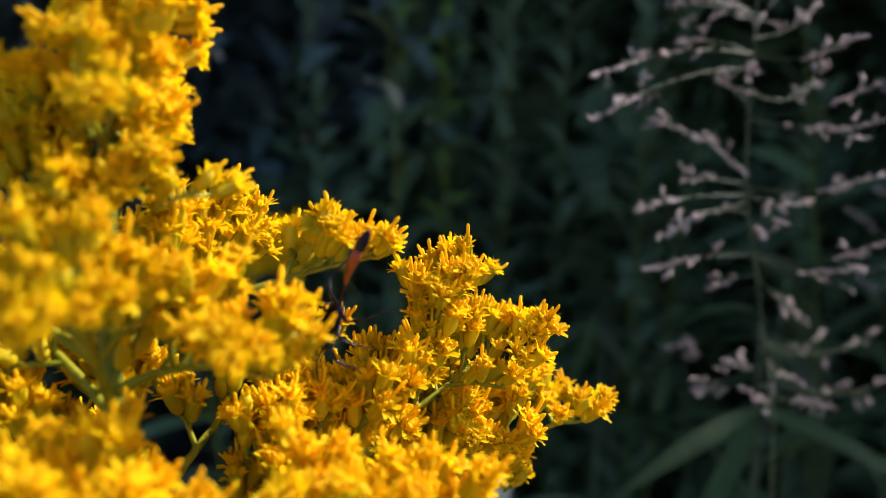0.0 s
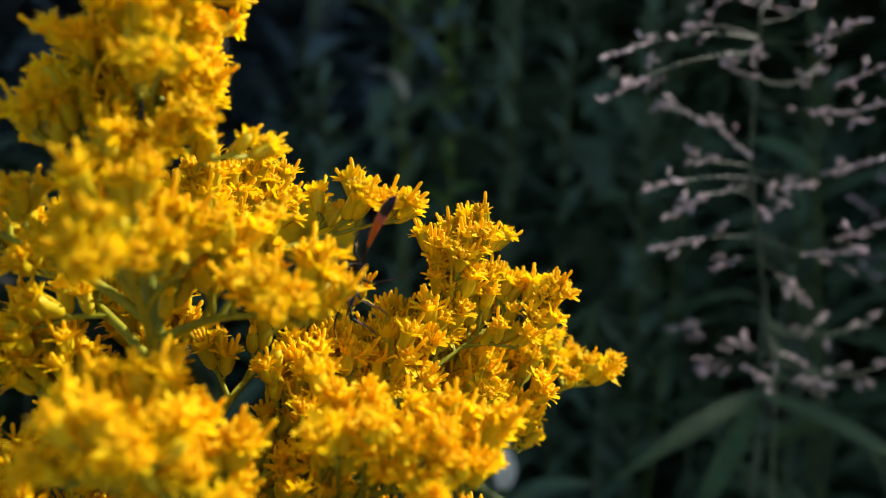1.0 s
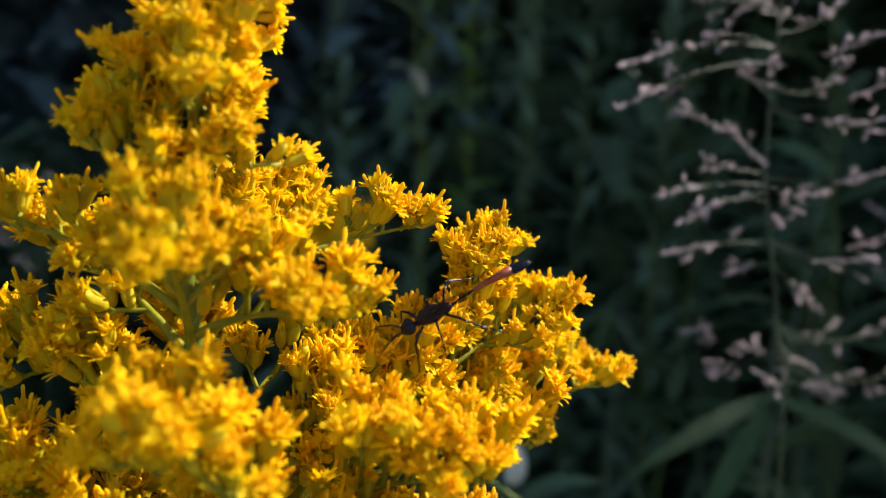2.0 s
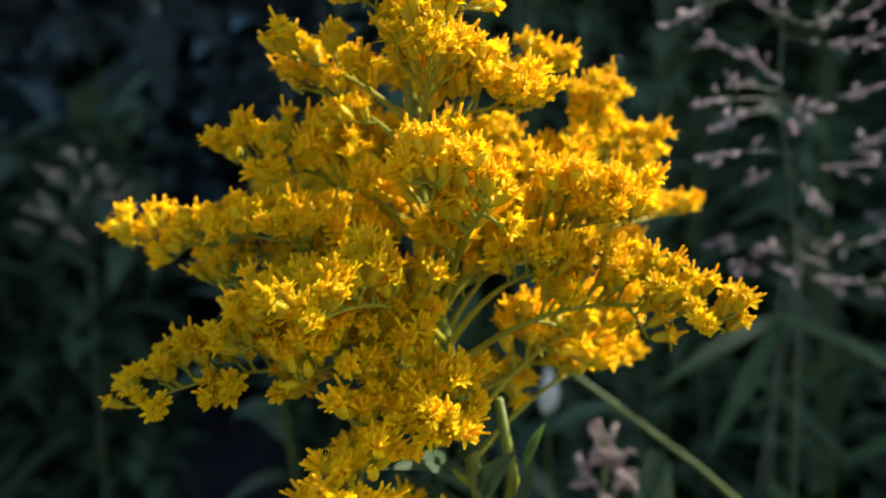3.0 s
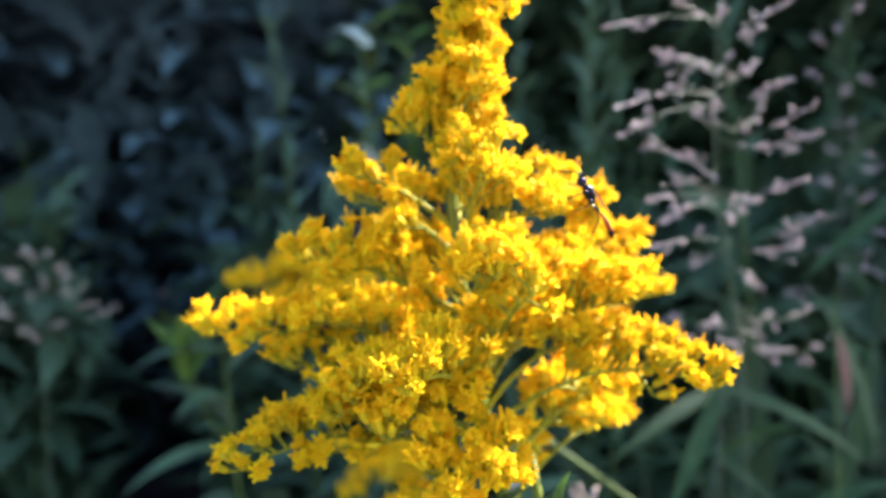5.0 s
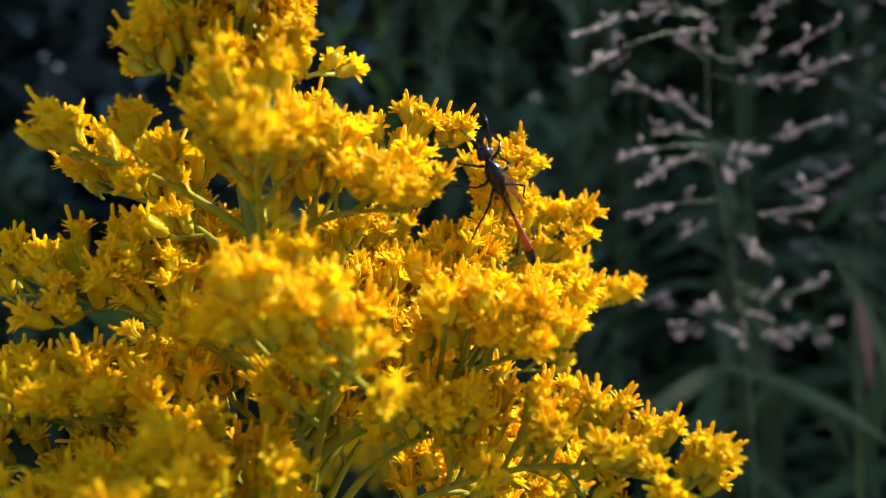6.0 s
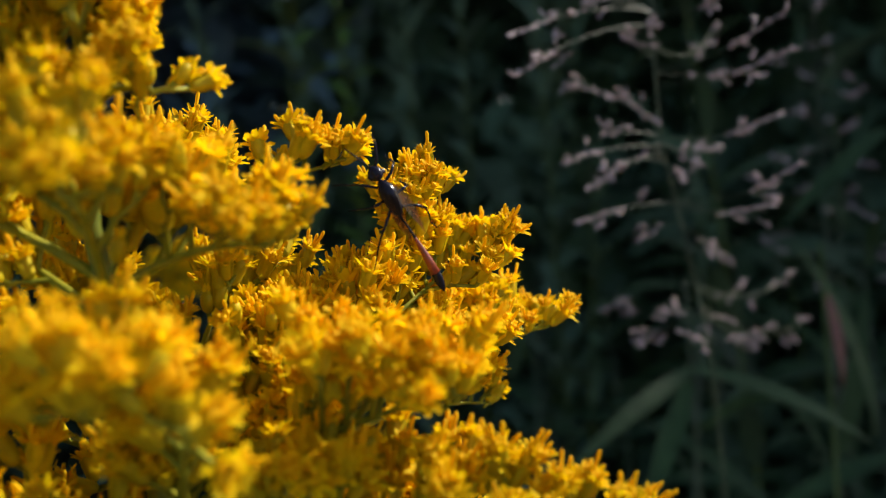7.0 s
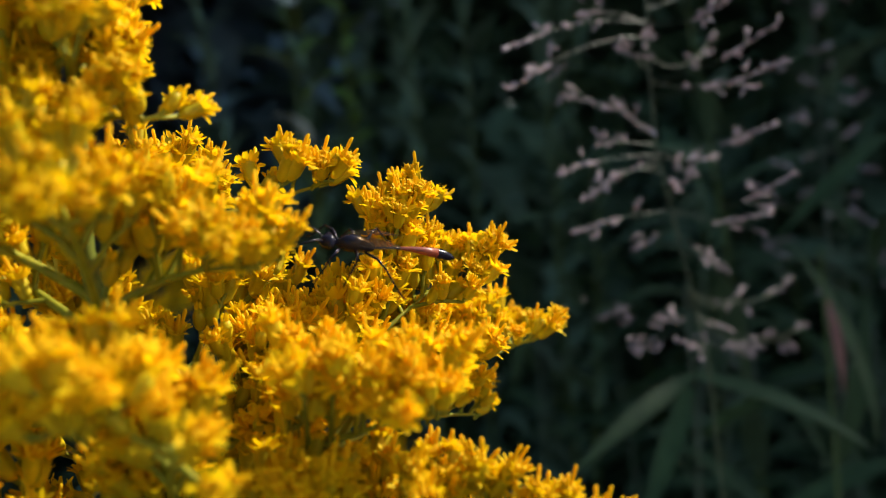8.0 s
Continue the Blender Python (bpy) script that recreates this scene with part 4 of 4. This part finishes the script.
for s in (-1, 1):
    g = Geo(SHELL)
    g.tube([(3.0 * MM, s * 0.75 * MM, 0.2 * MM), (3.3 * MM, s * 1.0 * MM, 0.1 * MM), (3.5 * MM, s * 1.28 * MM, -0.1 * MM)], (0.55 * MM, 0.6 * MM, 0.2 * MM), 8)
    part("eye", g, wasp_head, "large glossy dark eye")
    g = Geo(SHELL)
    g.tube([(4.2 * MM, s * 0.4 * MM, 0.3 * MM), (5.4 * MM, s * 1.1 * MM, 1.0 * MM), (7.0 * MM, s * 1.9 * MM, 1.0 * MM), (8.6 * MM, s * 2.4 * MM, 0.4 * MM)], (0.14 * MM, 0.14 * MM, 0.12 * MM, 0.07 * MM), 6)
    part("antenna", g, wasp_head)
g = Geo(SHELL)
lathe(g, ((2.3, 0.25, 0), (1.9, 0.62, 0), (1.5, 0.80, 0.1), (1.0, 1.15, 0.2), (0.0, 1.36, 0.25), (-0.9, 1.26, 0.2), (-1.6, 1.06, 0.1), (-2.4, 0.96, 0.0), (-3.2, 0.66, -0.1), (-3.6, 0.2, -0.2)), sides=14)
part("thorax", g, wasp)
g = Geo(SHELL)
lathe(g, ((-3.5, 0.20, -0.2), (-4.8, 0.17, 0.1), (-6.4, 0.19, 0.35), (-7.4, 0.25, 0.4)), sides=8)
part("waist", g, wasp)
g = Geo(RED_SHELL, SHELL)
lathe(g, ((-7.3, 0.25, 0.4), (-9.0, 0.40, 0.5), (-11.0, 0.60, 0.5), (-13.2, 0.74, 0.35)), 0, 12)
abdomen = part("abdomen", g, wasp, "rust-red swollen abdomen")
g = Geo(SHELL)
lathe(g, ((-13.1, 0.75, 0.36), (-14.2, 0.76, 0.2), (-15.4, 0.52, 0.0), (-16.2, 0.10, -0.2)), 0, 12)
part("abdomen_tip", g, abdomen, "black tip of the abdomen")
for s in (-1, 1):
    for start, reach, half in ((0.6, 8.0, 0.95), (-0.9, 5.6, 0.75)):
        g = Geo(WING)
        g.blade((start * MM, s * 0.8 * MM, 1.2 * MM), ((start - reach) * MM, s * (0.9 + 0.4 * half) * MM, 1.6 * MM), half * MM, Vector((0, s * 0.3, 1)), 0.3 * MM, 8, 0, 0.1)
        part("wing", g, wasp, "smoky brown transparent wing")
    for x0, x1, x2 in ((1.5, 3.4, 4.4), (-0.6, -0.4, 0.3), (-2.2, -4.6, -7.2)):
        g = Geo(SHELL)
        far = 1.0 if x0 > -2 else 1.25
        g.tube([(x0 * MM, s * 0.6 * MM, -0.7 * MM), ((x0 + x1) / 2 * MM, s * 2.2 * far * MM, 0.3 * MM), (x1 * MM, s * 3.4 * far * MM, -0.1 * MM)], (0.22 * MM, 0.24 * MM, 0.16 * MM), 6)
        g.tube([(x1 * MM, s * 3.4 * far * MM, -0.1 * MM), ((x1 + x2) / 2 * MM, s * 3.9 * far * MM, -1.6 * MM), (x2 * MM, s * 4.2 * far * MM, -3.0 * MM)], (0.16 * MM, 0.16 * MM, 0.10 * MM), 6)
        g.tube([(x2 * MM, s * 4.2 * far * MM, -3.0 * MM), ((x2 + (x2 - x1) * 0.5) * MM, s * 4.9 * far * MM, -3.9 * MM)], (0.12 * MM, 0.08 * MM), 5)
        part("leg", g, wasp)

# ---- a gnat ----
gnat = tagged(new("gnat"), "tiny pale gnat drifting in the air", "insect")
g = Geo(TAN)
g.tube([(-0.0012, 0, 0), (-0.0004, 0, 0.0001), (0.0005, 0, 0.0002), (0.0011, 0, 0)], (0.0001, 0.0004, 0.0004, 0.0001), 6)
part("body", g, gnat)
for s in (-1, 1):
    g = Geo(WING)
    g.blade((0, 0, 0.0004), (-0.0010, s * 0.0012, 0.0010), 0.0004, UP, 0, 4)
    part("wing", g, gnat)


def motions():
    # seconds, place, turn: the wasp clings, takes off, hovers, lands again and turns round
    walk(wasp, [(t, pose(x, y, z, rx, ry, rz)) for t, x, y, z, rx, ry, rz in [
    (0, -0.0127, 0.0925, 0.9283, -85.4, 55.9, 128.5),
    (0.5, -0.0131, 0.0895, 0.9284, -84.3, 55.4, 129.3),
    (1, -0.0132, 0.0905, 0.9284, -77.5, 52.5, 129.0),
    (1.2, -0.0135, 0.0940, 0.9282, -51.8, 39.6, 148.4),
    (2.3, -0.005, 0.0742, 0.9217, -33.7, 15.2, -164.9),
    (2.4, -0.0091, 0.0669, 0.9195, -33.4, 5.5, -163.7),
    (2.5, -0.0099, 0.0595, 0.9155, -33.1, 9.7, -165.2),
    (2.6, -0.0057, 0.054, 0.9016, -28.8, -3.5, -157.2),
    (2.8, -0.0137, 0.0434, 0.8858, -27.8, -3.7, -164.5),
    (3, -0.024, 0.0393, 0.8747, -30.4, -18.6, -157.0),
    (3.1, -0.0292, 0.0388, 0.8742, -33.8, -25.0, -154.2),
    (3.2, -0.0219, 0.036, 0.8943, -37.9, -11.4, 175.0),
    (3.3, -0.0214, 0.0416, 0.9138, -42.3, -7.9, -174.4),
    (3.5, -0.0031, 0.0525, 0.9379, -48.2, -14.4, 160.5),
    (3.7, 0.0115, 0.0679, 0.9464, -48.1, -14.1, 156.7),
    (3.9, -0.0002, 0.0857, 0.9413, -25.3, 1.2, -138.3),
    (4.0, -0.0092, 0.0743, 0.934, -40.2, -19.4, -144.9),
    (4.2, -0.0153, 0.0631, 0.9234, -38.9, -29.3, -131.2),
    (4.5, -0.0146, 0.0598, 0.9264, -43.5, -31.8, -131.4),
    (4.8, -0.0134, 0.0598, 0.9271, -41.7, -31.7, -130.1),
    (5, -0.0137, 0.0613, 0.9311, -59.9, -40.3, -131.2),
    (5.2, -0.0118, 0.0632, 0.9312, -83.0, -49.6, -129.8),
    (6.3, -0.0046, 0.0933, 0.93, -97.5, -63.5, -146.1),
    (6.5, -0.0044, 0.0958, 0.9302, -102.0, -63.2, -140.8),
    (6.7, -0.0045, 0.0959, 0.9312, -98.3, -62.2, -140.6),
    (7, -0.0038, 0.0958, 0.9299, -69.2, -65.4, -176.4),
    (7.2, -0.0063, 0.094, 0.9296, -52.3, -58.1, 169.2),
    (7.4, -0.0082, 0.0902, 0.9311, -56.0, -47.6, -170.7),
    (7.6, -0.0082, 0.0895, 0.9294, -49.9, -35.1, -164.8),
    (8, -0.007, 0.0925, 0.9268, -41.5, -14.6, -162.8),
]])
    walk(gnat, [(t, pose(x, y, z, 10, 20, 40 * t)) for t, x, y, z in [
    (0, -0.0064, 0.3499, 0.9549),
    (0.5, -0.0077, 0.3434, 0.9568),
    (1.0, -0.003, 0.3433, 0.9682),
    (1.2, 0.0314, 0.3412, 0.9437),
    (2.3, 0.1362, 0.461, 0.9147),
    (4.0, 0.1679, 0.3983, 0.6911),
    (6.3, 0.1391, 0.4201, 0.7263),
    (7.5, 0.0678, 0.2947, 0.8413),
    (7.7, 0.0711, 0.299, 0.8539),
    (8.0, 0.0779, 0.3049, 0.8776),
]])


motions()
